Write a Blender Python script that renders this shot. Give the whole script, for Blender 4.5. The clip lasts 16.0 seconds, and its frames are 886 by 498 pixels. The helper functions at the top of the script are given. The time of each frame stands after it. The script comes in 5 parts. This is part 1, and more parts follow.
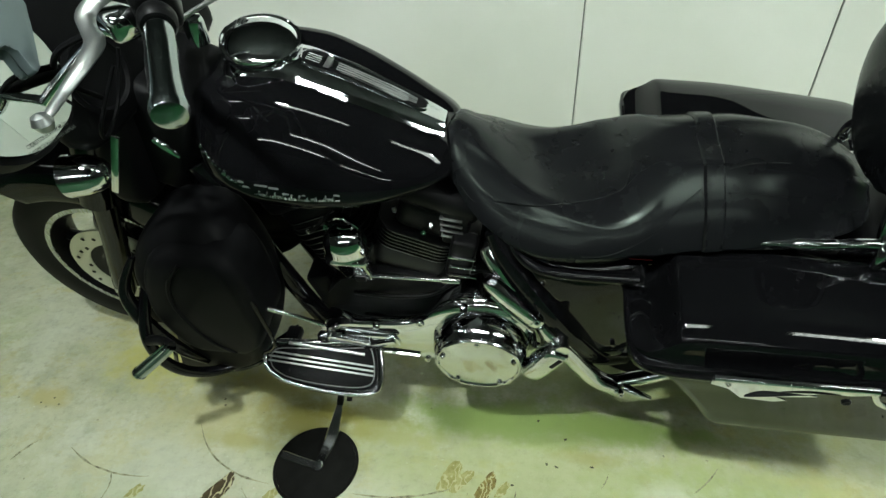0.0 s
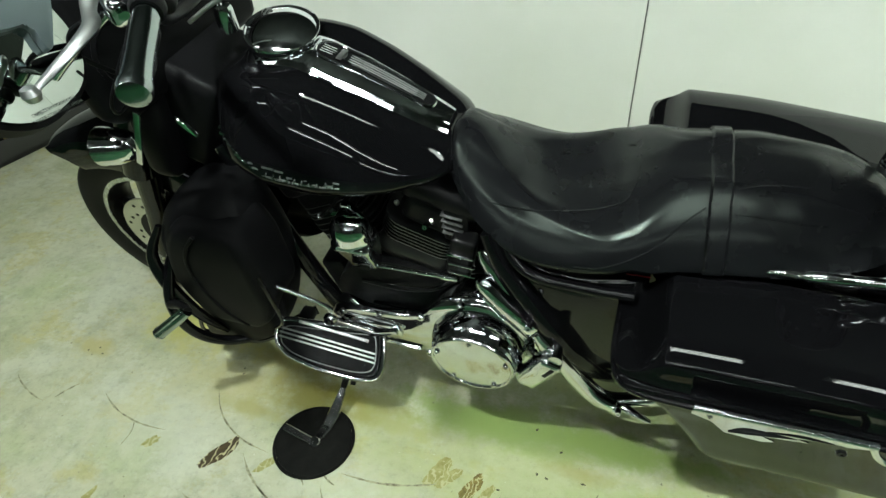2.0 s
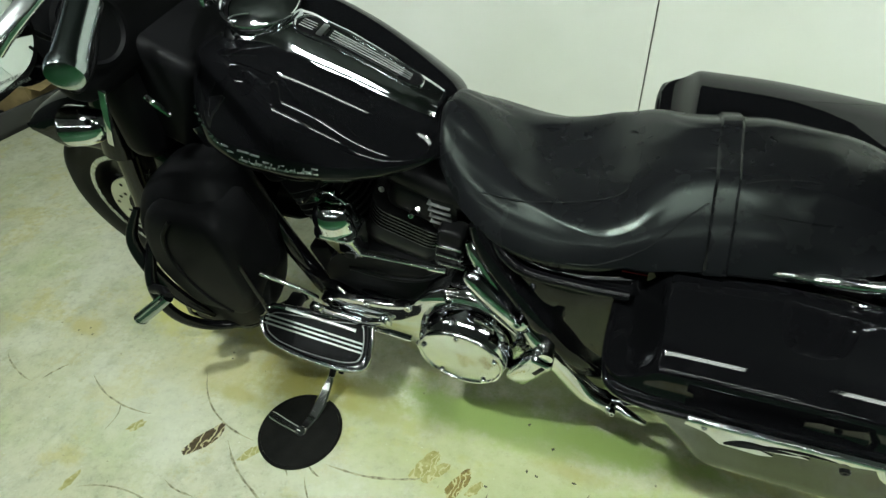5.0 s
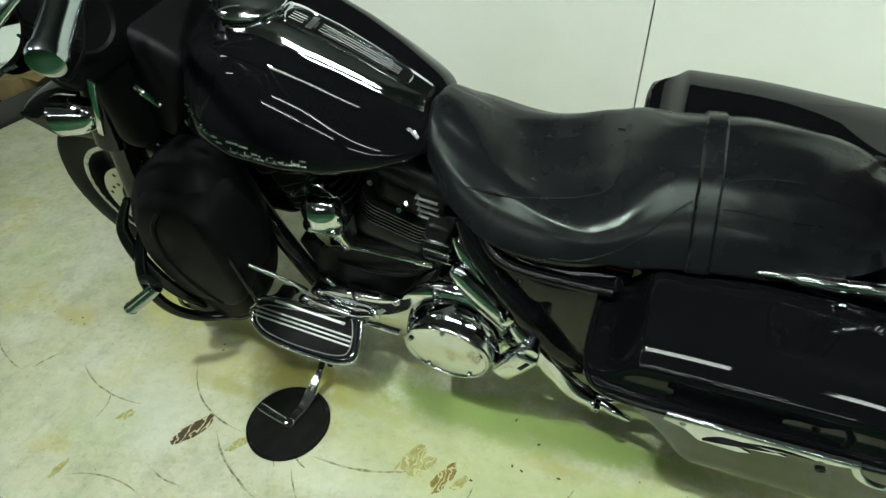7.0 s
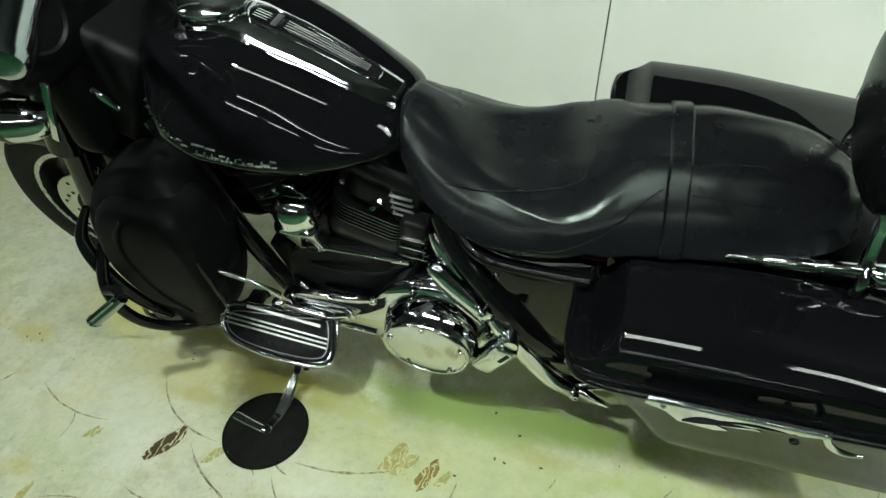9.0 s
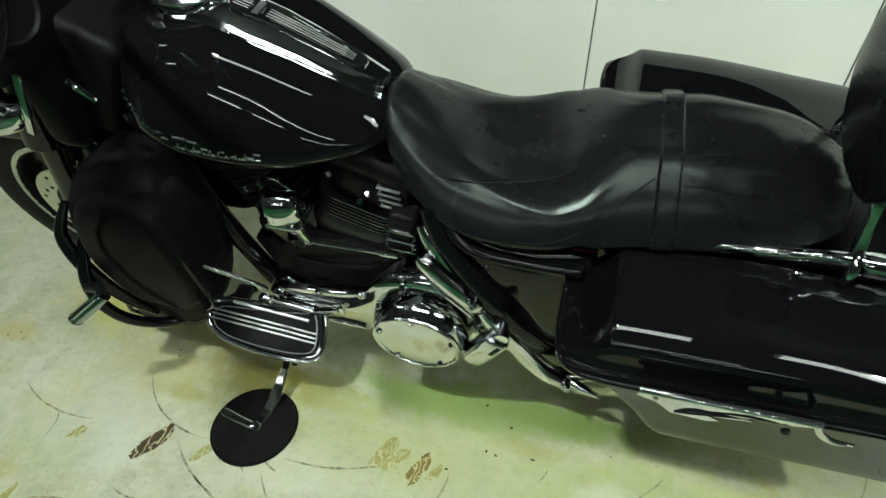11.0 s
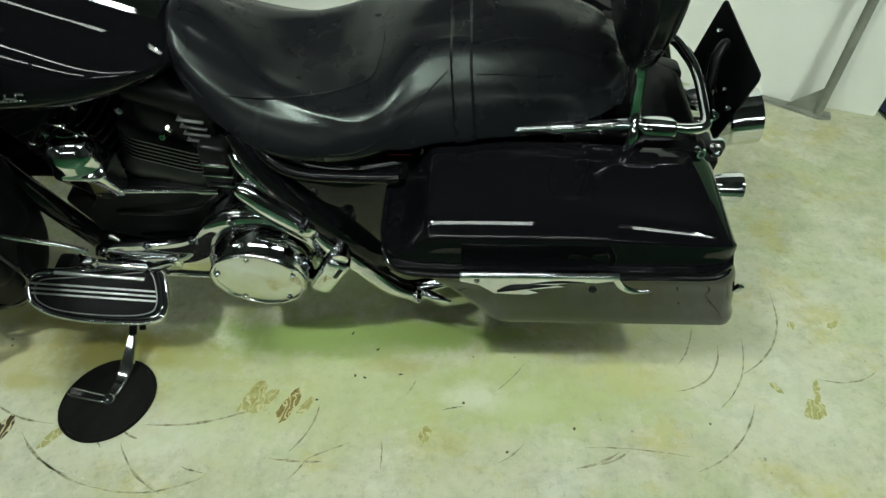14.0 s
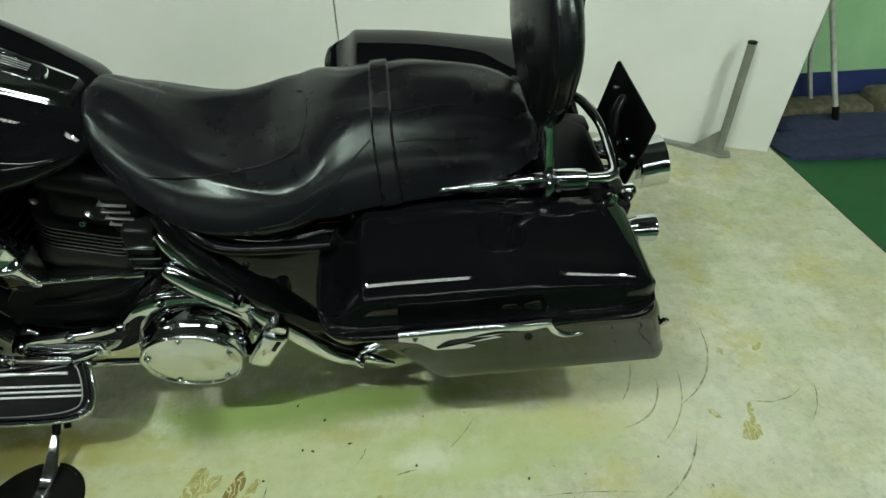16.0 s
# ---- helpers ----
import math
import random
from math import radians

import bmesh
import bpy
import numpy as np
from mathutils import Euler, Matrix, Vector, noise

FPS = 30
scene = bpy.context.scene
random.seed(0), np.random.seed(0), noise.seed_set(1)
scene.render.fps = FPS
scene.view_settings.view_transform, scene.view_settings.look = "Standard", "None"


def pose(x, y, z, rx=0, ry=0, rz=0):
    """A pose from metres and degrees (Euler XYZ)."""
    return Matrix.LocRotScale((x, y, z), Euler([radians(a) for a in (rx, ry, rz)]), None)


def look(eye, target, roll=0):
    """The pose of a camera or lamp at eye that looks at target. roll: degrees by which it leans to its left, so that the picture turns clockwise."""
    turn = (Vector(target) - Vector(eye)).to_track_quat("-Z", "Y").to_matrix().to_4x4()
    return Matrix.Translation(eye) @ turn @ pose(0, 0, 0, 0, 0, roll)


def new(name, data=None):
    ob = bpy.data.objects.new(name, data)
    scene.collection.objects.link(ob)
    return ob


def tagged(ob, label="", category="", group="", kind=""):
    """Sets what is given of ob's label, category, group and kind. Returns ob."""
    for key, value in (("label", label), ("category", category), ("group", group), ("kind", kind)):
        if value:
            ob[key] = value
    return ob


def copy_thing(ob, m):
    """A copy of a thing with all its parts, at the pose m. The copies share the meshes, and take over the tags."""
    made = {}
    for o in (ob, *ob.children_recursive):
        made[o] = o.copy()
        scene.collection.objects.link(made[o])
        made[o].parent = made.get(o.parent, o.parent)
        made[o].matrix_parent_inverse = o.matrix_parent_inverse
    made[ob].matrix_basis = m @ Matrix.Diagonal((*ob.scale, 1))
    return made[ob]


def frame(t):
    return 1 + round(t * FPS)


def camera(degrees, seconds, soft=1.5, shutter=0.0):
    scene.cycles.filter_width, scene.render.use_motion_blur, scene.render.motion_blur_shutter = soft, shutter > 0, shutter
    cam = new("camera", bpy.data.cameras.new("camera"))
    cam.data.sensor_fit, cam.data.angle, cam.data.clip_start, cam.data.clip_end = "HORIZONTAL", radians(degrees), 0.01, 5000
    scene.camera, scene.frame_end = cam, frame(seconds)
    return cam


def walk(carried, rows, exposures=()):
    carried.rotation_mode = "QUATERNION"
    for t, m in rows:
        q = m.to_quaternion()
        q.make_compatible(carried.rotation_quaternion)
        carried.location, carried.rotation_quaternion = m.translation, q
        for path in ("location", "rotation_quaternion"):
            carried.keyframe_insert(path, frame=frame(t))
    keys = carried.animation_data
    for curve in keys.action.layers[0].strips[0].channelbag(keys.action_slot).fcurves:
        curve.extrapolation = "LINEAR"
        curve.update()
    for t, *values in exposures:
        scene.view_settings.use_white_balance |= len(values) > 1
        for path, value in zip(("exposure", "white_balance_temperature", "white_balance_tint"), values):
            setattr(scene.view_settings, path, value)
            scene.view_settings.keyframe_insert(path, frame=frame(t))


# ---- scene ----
cam = camera(77.4, 16.0)
PATH = [
    (0, (0.061, -0.052, 1.332), (-0.239, 1.506, 0.114), -3.2),
    (0.5, (0.124, -0.045, 1.338), (-0.302, 1.493, 0.133), -3.6),
    (1, (0.172, -0.038, 1.336), (-0.345, 1.484, 0.146), -3.0),
    (1.5, (0.215, -0.028, 1.328), (-0.325, 1.48, 0.131), -3.1),
    (2, (0.226, -0.02, 1.327), (-0.337, 1.469, 0.115), -3.6),
    (2.5, (0.218, -0.015, 1.325), (-0.328, 1.476, 0.109), -3.1),
    (3, (0.2, 0.008, 1.316), (-0.324, 1.494, 0.084), -2.9),
    (5.5, (0.271, 0.066, 1.309), (-0.344, 1.475, 0.029), -3.8),
    (6, (0.282, 0.065, 1.31), (-0.348, 1.468, 0.032), -3.6),
    (6.5, (0.286, 0.058, 1.308), (-0.345, 1.461, 0.03), -3.3),
    (7, (0.282, 0.065, 1.307), (-0.308, 1.48, 0.022), -2.9),
    (7.5, (0.273, 0.062, 1.306), (-0.271, 1.495, 0.021), -2.3),
    (8, (0.264, 0.049, 1.307), (-0.231, 1.499, 0.022), -1.6),
    (8.5, (0.262, 0.048, 1.308), (-0.21, 1.501, 0.017), -1.9),
    (9, (0.257, 0.058, 1.304), (-0.207, 1.508, 0.008), -2.1),
    (11.5, (0.253, 0.074, 1.291), (-0.13, 1.508, -0.05), -1.4),
    (12, (0.254, 0.076, 1.276), (-0.047, 1.508, -0.088), -0.7),
    (12.5, (0.253, 0.068, 1.259), (0.03, 1.494, -0.125), -0.4),
    (13, (0.289, 0.049, 1.253), (0.122, 1.446, -0.169), -0.3),
    (13.5, (0.37, 0.046, 1.235), (0.246, 1.421, -0.212), -0.8),
    (14, (0.409, 0.035, 1.231), (0.344, 1.422, -0.209), -1.2),
    (14.5, (0.414, 0.02, 1.225), (0.41, 1.446, -0.177), -1.3),
    (15, (0.421, 0.027, 1.225), (0.472, 1.509, -0.117), -1.8),
    (15.5, (0.43, 0.026, 1.241), (0.523, 1.536, -0.068), -1.5),
    (16, (0.429, 0.023, 1.249), (0.569, 1.542, -0.044), -0.9),
]
EXPOSURES = [(0, -0.10), (1.0, 0.02), (2.0, 0.07), (3.0, 0.07), (5.5, 0.13), (9.0, 0.04), (12.0, -0.06), (13.0, -0.10), (14.0, -0.15), (15.0, -0.25), (16.0, -0.28)]
walk(cam, [(t, look(eye, target, roll)) for t, eye, target, roll in PATH], EXPOSURES)

# ---- light: rows of fluorescent tubes under the ceiling ----
world = bpy.data.worlds.new("world")
scene.world = world
world.use_nodes = True
world.node_tree.nodes["Background"].inputs[0].default_value = (0.75, 0.9, 0.72, 1)
world.node_tree.nodes["Background"].inputs[1].default_value = 0.004
TUBE_STRENGTH = 3850.0
END_STRENGTH = 55.0
LONG_STRENGTH = 36.0
FAR_STRENGTH = 48.0
TUBE_COLOUR = (0.90, 1.0, 0.94)


NEAR_TUBES = ((-0.70, -0.12), (2.50, -0.12))
LONG_TUBES = ((0.10, -0.29), (2.62, -0.29))
END_TUBES = ((-2.70, -0.14), (3.30, -0.14))
FAR_TUBES = ((-0.66, -3.6), (0.55, -3.6), (1.76, -3.6), (-2.3, -4.8), (-1.0, -4.8), (0.3, -4.8), (1.9, -5.4), (3.2, -5.4), (-3.1, -2.4))


# ---- materials ----
def material(name, colour, rough=0.5, metal=0.0, coat=0.0, ior=1.5):
    m = bpy.data.materials.new(name)
    m.use_nodes = True
    b = m.node_tree.nodes["Principled BSDF"]
    b.inputs["Base Color"].default_value = (*colour, 1)
    b.inputs["Roughness"].default_value = rough
    b.inputs["Metallic"].default_value = metal
    b.inputs["IOR"].default_value = ior
    b.inputs["Coat Weight"].default_value = coat
    b.inputs["Coat Roughness"].default_value = 0.02
    return m


def node(m, kind, **values):
    n = m.node_tree.nodes.new(kind)
    for key, value in values.items():
        n.inputs[key].default_value = value
    return n


def link(m, a, b):
    m.node_tree.links.new(a, b)


def coords(m, scale):
    """Object coordinates, scaled."""
    t = node(m, "ShaderNodeTexCoord")
    p = node(m, "ShaderNodeMapping")
    p.inputs["Scale"].default_value = scale if isinstance(scale, tuple) else (scale,) * 3
    link(m, t.outputs["Object"], p.inputs["Vector"])
    return p.outputs["Vector"]


def noisy(m, scale, detail=4.0, rough=0.55):
    n = node(m, "ShaderNodeTexNoise", Scale=1.0, Detail=detail, Roughness=rough)
    link(m, coords(m, scale), n.inputs["Vector"])
    return n.outputs["Fac"]


def ramp(m, fac, stops):
    r = node(m, "ShaderNodeValToRGB")
    e = r.color_ramp.elements
    while len(e) < len(stops):
        e.new(0.5)
    for el, (at, c) in zip(e, stops):
        el.position = at
        el.color = (*c, 1) if isinstance(c, tuple) else (c, c, c, 1)
    link(m, fac, r.inputs["Fac"])
    return r.outputs["Color"]


def mixed(m, fac, a, b, mode="MIX"):
    n = m.node_tree.nodes.new("ShaderNodeMix")
    n.data_type, n.blend_type = "RGBA", mode
    for sock, v in ((n.inputs[0], fac), (n.inputs[6], a), (n.inputs[7], b)):
        if isinstance(v, (int, float)):
            sock.default_value = v
        elif isinstance(v, tuple):
            sock.default_value = (*v, 1)
        else:
            link(m, v, sock)
    return n.outputs[2]


def bump(m, height, strength=0.2, distance=0.002):
    n = node(m, "ShaderNodeBump", Strength=strength, Distance=distance)
    link(m, height, n.inputs["Height"])
    link(m, n.outputs["Normal"], m.node_tree.nodes["Principled BSDF"].inputs["Normal"])


def base(m, colour):
    link(m, colour, m.node_tree.nodes["Principled BSDF"].inputs["Base Color"])


def gloss(m, rough):
    link(m, rough, m.node_tree.nodes["Principled BSDF"].inputs["Roughness"])


PAINT = material("black_paint", (0.0036, 0.0036, 0.0042), 0.10, coat=1.0)
PAINT.node_tree.nodes["Principled BSDF"].inputs["Specular IOR Level"].default_value = 0.0
PAINT.node_tree.nodes["Principled BSDF"].inputs["Coat IOR"].default_value = 1.34
gloss(PAINT, ramp(PAINT, noisy(PAINT, 9.0), [(0.35, 0.07), (0.75, 0.16)]))
CHROME = material("chrome", (0.70, 0.71, 0.73), 0.05, 1.0)
gloss(CHROME, ramp(CHROME, noisy(CHROME, 40.0, 5), [(0.4, 0.035), (0.8, 0.11)]))
SATIN = material("brushed_aluminium", (0.55, 0.57, 0.56), 0.28, 1.0)
gloss(SATIN, ramp(SATIN, noisy(SATIN, (300.0, 30.0, 30.0)), [(0.3, 0.2), (0.8, 0.36)]))
LEVERALU = material("cast_alloy_lever", (0.46, 0.48, 0.47), 0.36, 1.0)
GRIPMETAL = material("worn_chrome_grip", (0.34, 0.38, 0.38), 0.16, 1.0)
POLISH = material("worn_polished_cover", (0.66, 0.67, 0.66), 0.13, 1.0)
gloss(POLISH, ramp(POLISH, noisy(POLISH, 30.0, 5), [(0.35, 0.09), (0.75, 0.18)]))
STEEL = material("steel_rotor", (0.62, 0.63, 0.58), 0.30, 1.0)
VINYL = material("black_vinyl", (0.0070, 0.0072, 0.0084), 0.36, ior=1.31)
VINYL.node_tree.nodes["Principled BSDF"].inputs["Specular Tint"].default_value = (0.86, 1.0, 0.90, 1)
gloss(VINYL, ramp(VINYL, noisy(VINYL, 14.0, 5), [(0.3, 0.25), (0.75, 0.29)]))
PLASTIC = material("matte_black_plastic", (0.0050, 0.0050, 0.0056), 0.46, ior=1.14)
bump(PLASTIC, noisy(PLASTIC, 700.0, 3), 0.12, 0.0005)
ENGINE = material("black_engine_paint", (0.0062, 0.0062, 0.0066), 0.34, ior=1.20)
bump(ENGINE, noisy(ENGINE, 500.0, 3), 0.15, 0.0005)
JUG = material("black_cylinder_enamel", (0.016, 0.016, 0.015), 0.34, ior=1.5)
bump(JUG, noisy(JUG, 500.0, 3), 0.15, 0.0005)
FIN = material("machined_fin_edge", (0.30, 0.31, 0.30), 0.38, 1.0)
RUBBER = material("black_rubber", (0.0055, 0.0055, 0.005), 0.6, ior=1.27)
bump(RUBBER, noisy(RUBBER, 220.0, 4), 0.2, 0.001)
PAD = material("puck_rubber", (0.004, 0.004, 0.0035), 0.7, ior=1.2)
base(PAD, ramp(PAD, noisy(PAD, 26.0, 6), [(0.3, (0.003, 0.003, 0.0026)), (0.8, (0.008, 0.008, 0.007))]))
bump(PAD, noisy(PAD, 160.0, 4), 0.3, 0.001)
SHROUD = material("satin_grey_housing", (0.16, 0.20, 0.215), 0.38, 0.7)
MIRROR = material("mirror_glass", (0.44, 0.47, 0.44), 0.015, 1.0)
PRINT = material("dark_print", (0.05, 0.06, 0.05), 0.6)
RED = material("red_reflector", (0.10, 0.008, 0.010), 0.2, coat=1.0)
AMBER = material("amber_lens", (0.55, 0.25, 0.03), 0.2, coat=1.0)
GREYPAINT = material("grey_steel_paint", (0.19, 0.20, 0.16), 0.5)
base(GREYPAINT, ramp(GREYPAINT, noisy(GREYPAINT, 12.0, 5), [(0.3, (0.15, 0.16, 0.13)), (0.8, (0.26, 0.27, 0.22))]))


# ---- mesh tools ----
def part(name, bm, mat, parent=None, label="", angle=40.0, smooth=True):
    """Links a bmesh as one mesh object under a thing or a part."""
    bmesh.ops.recalc_face_normals(bm, faces=bm.faces)
    me = bpy.data.meshes.new(name)
    bm.to_mesh(me)
    bm.free()
    if smooth:
        me.shade_smooth()
        me.set_sharp_from_angle(angle=radians(angle))
    me.materials.append(mat)
    ob = new(name, me)
    ob.parent = parent
    if label:
        tagged(ob, label)
    return ob


def thing(name, label, category, matrix=None, group="", kind=""):
    ob = new(name)
    ob.empty_display_size = 0.1
    if matrix is not None:
        ob.matrix_basis = matrix
    return tagged(ob, label, category, group, kind)


def spl(keys, n):
    """n rows through the rows of keys, smooth, even along the first column."""
    k = np.array(keys, float)
    xs = np.linspace(k[0, 0], k[-1, 0], n)
    h = np.diff(k[:, 0])
    d = np.diff(k, axis=0) / h[:, None]
    m = np.zeros_like(k)
    m[1:-1] = np.where(d[1:] * d[:-1] > 0, 2 * d[1:] * d[:-1] / (d[1:] + d[:-1] + 1e-12), 0) if len(k) > 2 else 0
    m[0], m[-1] = d[0], d[-1]
    out = []
    for x in xs:
        i = min(int(np.searchsorted(k[:, 0], x, "right")) - 1, len(h) - 1)
        s = (x - k[i, 0]) / h[i]
        out.append((2 * s**3 - 3 * s**2 + 1) * k[i] + (s**3 - 2 * s**2 + s) * h[i] * m[i]
                   + (-2 * s**3 + 3 * s**2) * k[i + 1] + (s**3 - s**2) * h[i] * m[i + 1])
    return out


def curve(points, n, closed=False):
    """n points along a Catmull-Rom curve through the points."""
    p = [np.array(q, float) for q in points]
    c = len(p)
    out = []
    spans = c if closed else c - 1
    for j in range(n):
        u = j / n * spans if closed else j / (n - 1) * spans
        i = min(int(u), spans - 1)
        s = u - i
        g = (lambda q: p[q % c]) if closed else (lambda q: p[max(0, min(c - 1, q))])
        a, b, e, f = g(i - 1), g(i), g(i + 1), g(i + 2)
        out.append(0.5 * (2 * b + (e - a) * s + (2 * a - 5 * b + 4 * e - f) * s**2 + (3 * b - a - 3 * e + f) * s**3))
    return out


def loft(rings, cap=True, closed=False, bm=None):
    """Skins a row of rings with the same number of points."""
    bm = bm or bmesh.new()
    vs = [[bm.verts.new(tuple(p)) for p in r] for r in rings]
    n = len(vs[0])
    pairs = list(zip(vs, vs[1:])) + ([(vs[-1], vs[0])] if closed else [])
    for a, b in pairs:
        for i in range(n):
            bm.faces.new((a[i], a[(i + 1) % n], b[(i + 1) % n], b[i]))
    if cap and not closed:
        bm.faces.new(vs[0][::-1])
        bm.faces.new(vs[-1])
    return bm


def section(x, half, n=48):
    """A closed ring at x from the right half of a profile of (y, z), top to bottom."""
    pts = [(y, z) for y, z in half] + [(-y, z) for y, z in half[-2:0:-1]]
    return [(x, y, z) for y, z in curve(pts, n, True)]


def tube(points, r, seg=12, n=0, closed=False, bm=None, flat=1.0):
    """A round bar along a smooth curve; r may be one radius or one for each point."""
    if n:
        rr = [(*p, q) for p, q in zip(points, r if isinstance(r, (list, tuple)) else [r] * len(points))]
        full = curve(rr, n, closed)
        pts, rad = [Vector(q[:3]) for q in full], [q[3] for q in full]
    else:
        pts = [Vector(p) for p in points]
        rad = list(r) if isinstance(r, (list, tuple)) else [r] * len(pts)
    rings, side = [], None
    c = len(pts)
    for i, p in enumerate(pts):
        a = pts[(i - 1) % c] if closed or i else pts[0]
        b = pts[(i + 1) % c] if closed or i < c - 1 else pts[-1]
        d = (b - a).normalized()
        if side is None:
            side = d.orthogonal().normalized()
        side = (side - d * side.dot(d)).normalized()
        up = d.cross(side)
        rings.append([p + (side * math.cos(t) + up * math.sin(t) * flat) * rad[i] for t in np.linspace(0, 2 * math.pi, seg, False)])
    return loft(rings, closed=closed, bm=bm)


def lathe(profile, m, seg=32, bm=None, closed=False):
    """Turns a profile of (radius, height) round the z axis of m."""
    bm = bm or bmesh.new()
    rings = [[m @ Vector((max(r, 1e-4) * math.cos(t), max(r, 1e-4) * math.sin(t), h)) for t in np.linspace(0, 2 * math.pi, seg, False)] for r, h in profile]
    return loft(rings, cap=not closed, closed=closed, bm=bm)


def rbox(sx, sy, sz, m, bevel=0.005, seg=2, bm=None):
    """A box with rounded edges, centred on m."""
    t = bmesh.new()
    bmesh.ops.create_cube(t, size=1)
    bmesh.ops.scale(t, vec=(sx, sy, sz), verts=t.verts)
    if bevel:
        bmesh.ops.bevel(t, geom=t.edges[:] + t.verts[:], offset=bevel, segments=seg, affect="EDGES", profile=0.5)
    bmesh.ops.transform(t, matrix=m, verts=t.verts)
    if bm is None:
        return t
    me = bpy.data.meshes.new("tmp")
    t.to_mesh(me)
    t.free()
    bm.from_mesh(me)
    bpy.data.meshes.remove(me)
    return bm


def plate(outline, thick, m, bevel=0.0, bm=None):
    """A flat outline of (x, y) given thickness along z, moved by m."""
    t = bmesh.new()
    lo = [t.verts.new((x, y, -thick / 2)) for x, y in outline]
    hi = [t.verts.new((x, y, thick / 2)) for x, y in outline]
    t.faces.new(lo[::-1])
    top = t.faces.new(hi)
    for i in range(len(lo)):
        j = (i + 1) % len(lo)
        t.faces.new((lo[i], lo[j], hi[j], hi[i]))
    if bevel:
        bmesh.ops.bevel(t, geom=list(top.edges), offset=bevel, segments=2, affect="EDGES", profile=0.5)
    bmesh.ops.transform(t, matrix=m, verts=t.verts)
    if bm is None:
        return t
    me = bpy.data.meshes.new("tmp")
    t.to_mesh(me)
    t.free()
    bm.from_mesh(me)
    bpy.data.meshes.remove(me)
    return bm


def rounded(w, h, r, n=6):
    """Outline of a rounded rectangle."""
    out = []
    for cx, cy, a in ((w / 2 - r, h / 2 - r, 0), (-w / 2 + r, h / 2 - r, 90), (-w / 2 + r, -h / 2 + r, 180), (w / 2 - r, -h / 2 + r, 270)):
        out += [(cx + r * math.cos(radians(a + 90 * i / n)), cy + r * math.sin(radians(a + 90 * i / n))) for i in range(n + 1)]
    return out


def aim(p, d, spin=0):
    """A pose at p whose z axis points along d."""
    return Matrix.Translation(p) @ Vector(d).to_track_quat("Z", "Y").to_matrix().to_4x4() @ pose(0, 0, 0, 0, 0, spin)


def flat_bar(points, widths, thick, across):
    """A flat bar with eased edges along points; across is the direction of its width."""
    rings = []
    across = Vector(across).normalized()
    for i, (p, w) in enumerate(zip(points, widths)):
        p = Vector(p)
        d = (Vector(points[min(i + 1, len(points) - 1)]) - Vector(points[max(i - 1, 0)])).normalized()
        a = (across - d * across.dot(d)).normalized()
        n = d.cross(a)
        e = min(w, thick) * 0.25
        rings.append([p + a * u + n * v for u, v in ((w / 2, thick / 2 - e), (w / 2 - e, thick / 2), (e - w / 2, thick / 2), (-w / 2, thick / 2 - e), (-w / 2, e - thick / 2), (e - w / 2, -thick / 2), (w / 2 - e, -thick / 2), (w / 2, e - thick / 2))])
    return loft(rings)


FACE_LEFT = Matrix(((1, 0, 0, 0), (0, 0, -1, 0), (0, 1, 0, 0), (0, 0, 0, 1)))  # outline x, y to bike x, z; thickness to the left


def bolt(p, d, r, h, parent, mat, name="bolt"):
    return part(name, lathe([(r * 0.99, 0), (r, h * 0.7), (r * 0.8, h), (r * 0.45, h), (r * 0.42, h * 0.6), (0, h * 0.6)], aim(p, d), 12), mat, parent)


# ---- the setting ----
FLOOR = material("stained_floor", (0.5, 0.5, 0.35), 0.35)
big = ramp(FLOOR, noisy(FLOOR, 1.5, 6, 0.6), [(0.30, (0.40, 0.41, 0.25)), (0.50, (0.48, 0.49, 0.34)), (0.70, (0.53, 0.54, 0.41))])
green = ramp(FLOOR, noisy(FLOOR, (2.4, 3.4, 1.0), 7, 0.65), [(0.50, 0.0), (0.66, 0.6)])
c = mixed(FLOOR, green, big, (0.38, 0.44, 0.22))
yellow = ramp(FLOOR, noisy(FLOOR, (4.1, 5.2, 3.0), 7, 0.68), [(0.53, 0.0), (0.61, 0.6)])
c = mixed(FLOOR, yellow, c, (0.46, 0.42, 0.16))
milky = ramp(FLOOR, noisy(FLOOR, (5.6, 6.4, 5.0), 8, 0.70), [(0.52, 0.0), (0.60, 0.5)])
c = mixed(FLOOR, milky, c, (0.59, 0.61, 0.49))
cloud = ramp(FLOOR, noisy(FLOOR, 11.0, 8, 0.72), [(0.32, 0.52), (0.50, 0.88), (0.70, 1.04)])
c = mixed(FLOOR, 0.5, c, cloud, "MULTIPLY")
fine = ramp(FLOOR, noisy(FLOOR, 42.0, 8, 0.75), [(0.28, 0.42), (0.46, 0.93), (0.75, 1.10)])
c = mixed(FLOOR, 0.6, c, fine, "MULTIPLY")
pale = ramp(FLOOR, noisy(FLOOR, 90.0, 4, 0.6), [(0.66, 0.0), (0.72, 0.5)])
c = mixed(FLOOR, pale, c, (0.68, 0.69, 0.58))
patch = ramp(FLOOR, noisy(FLOOR, 6.5, 7, 0.75), [(0.60, 0.0), (0.70, 0.55)])
c = mixed(FLOOR, patch, c, (0.38, 0.33, 0.13))
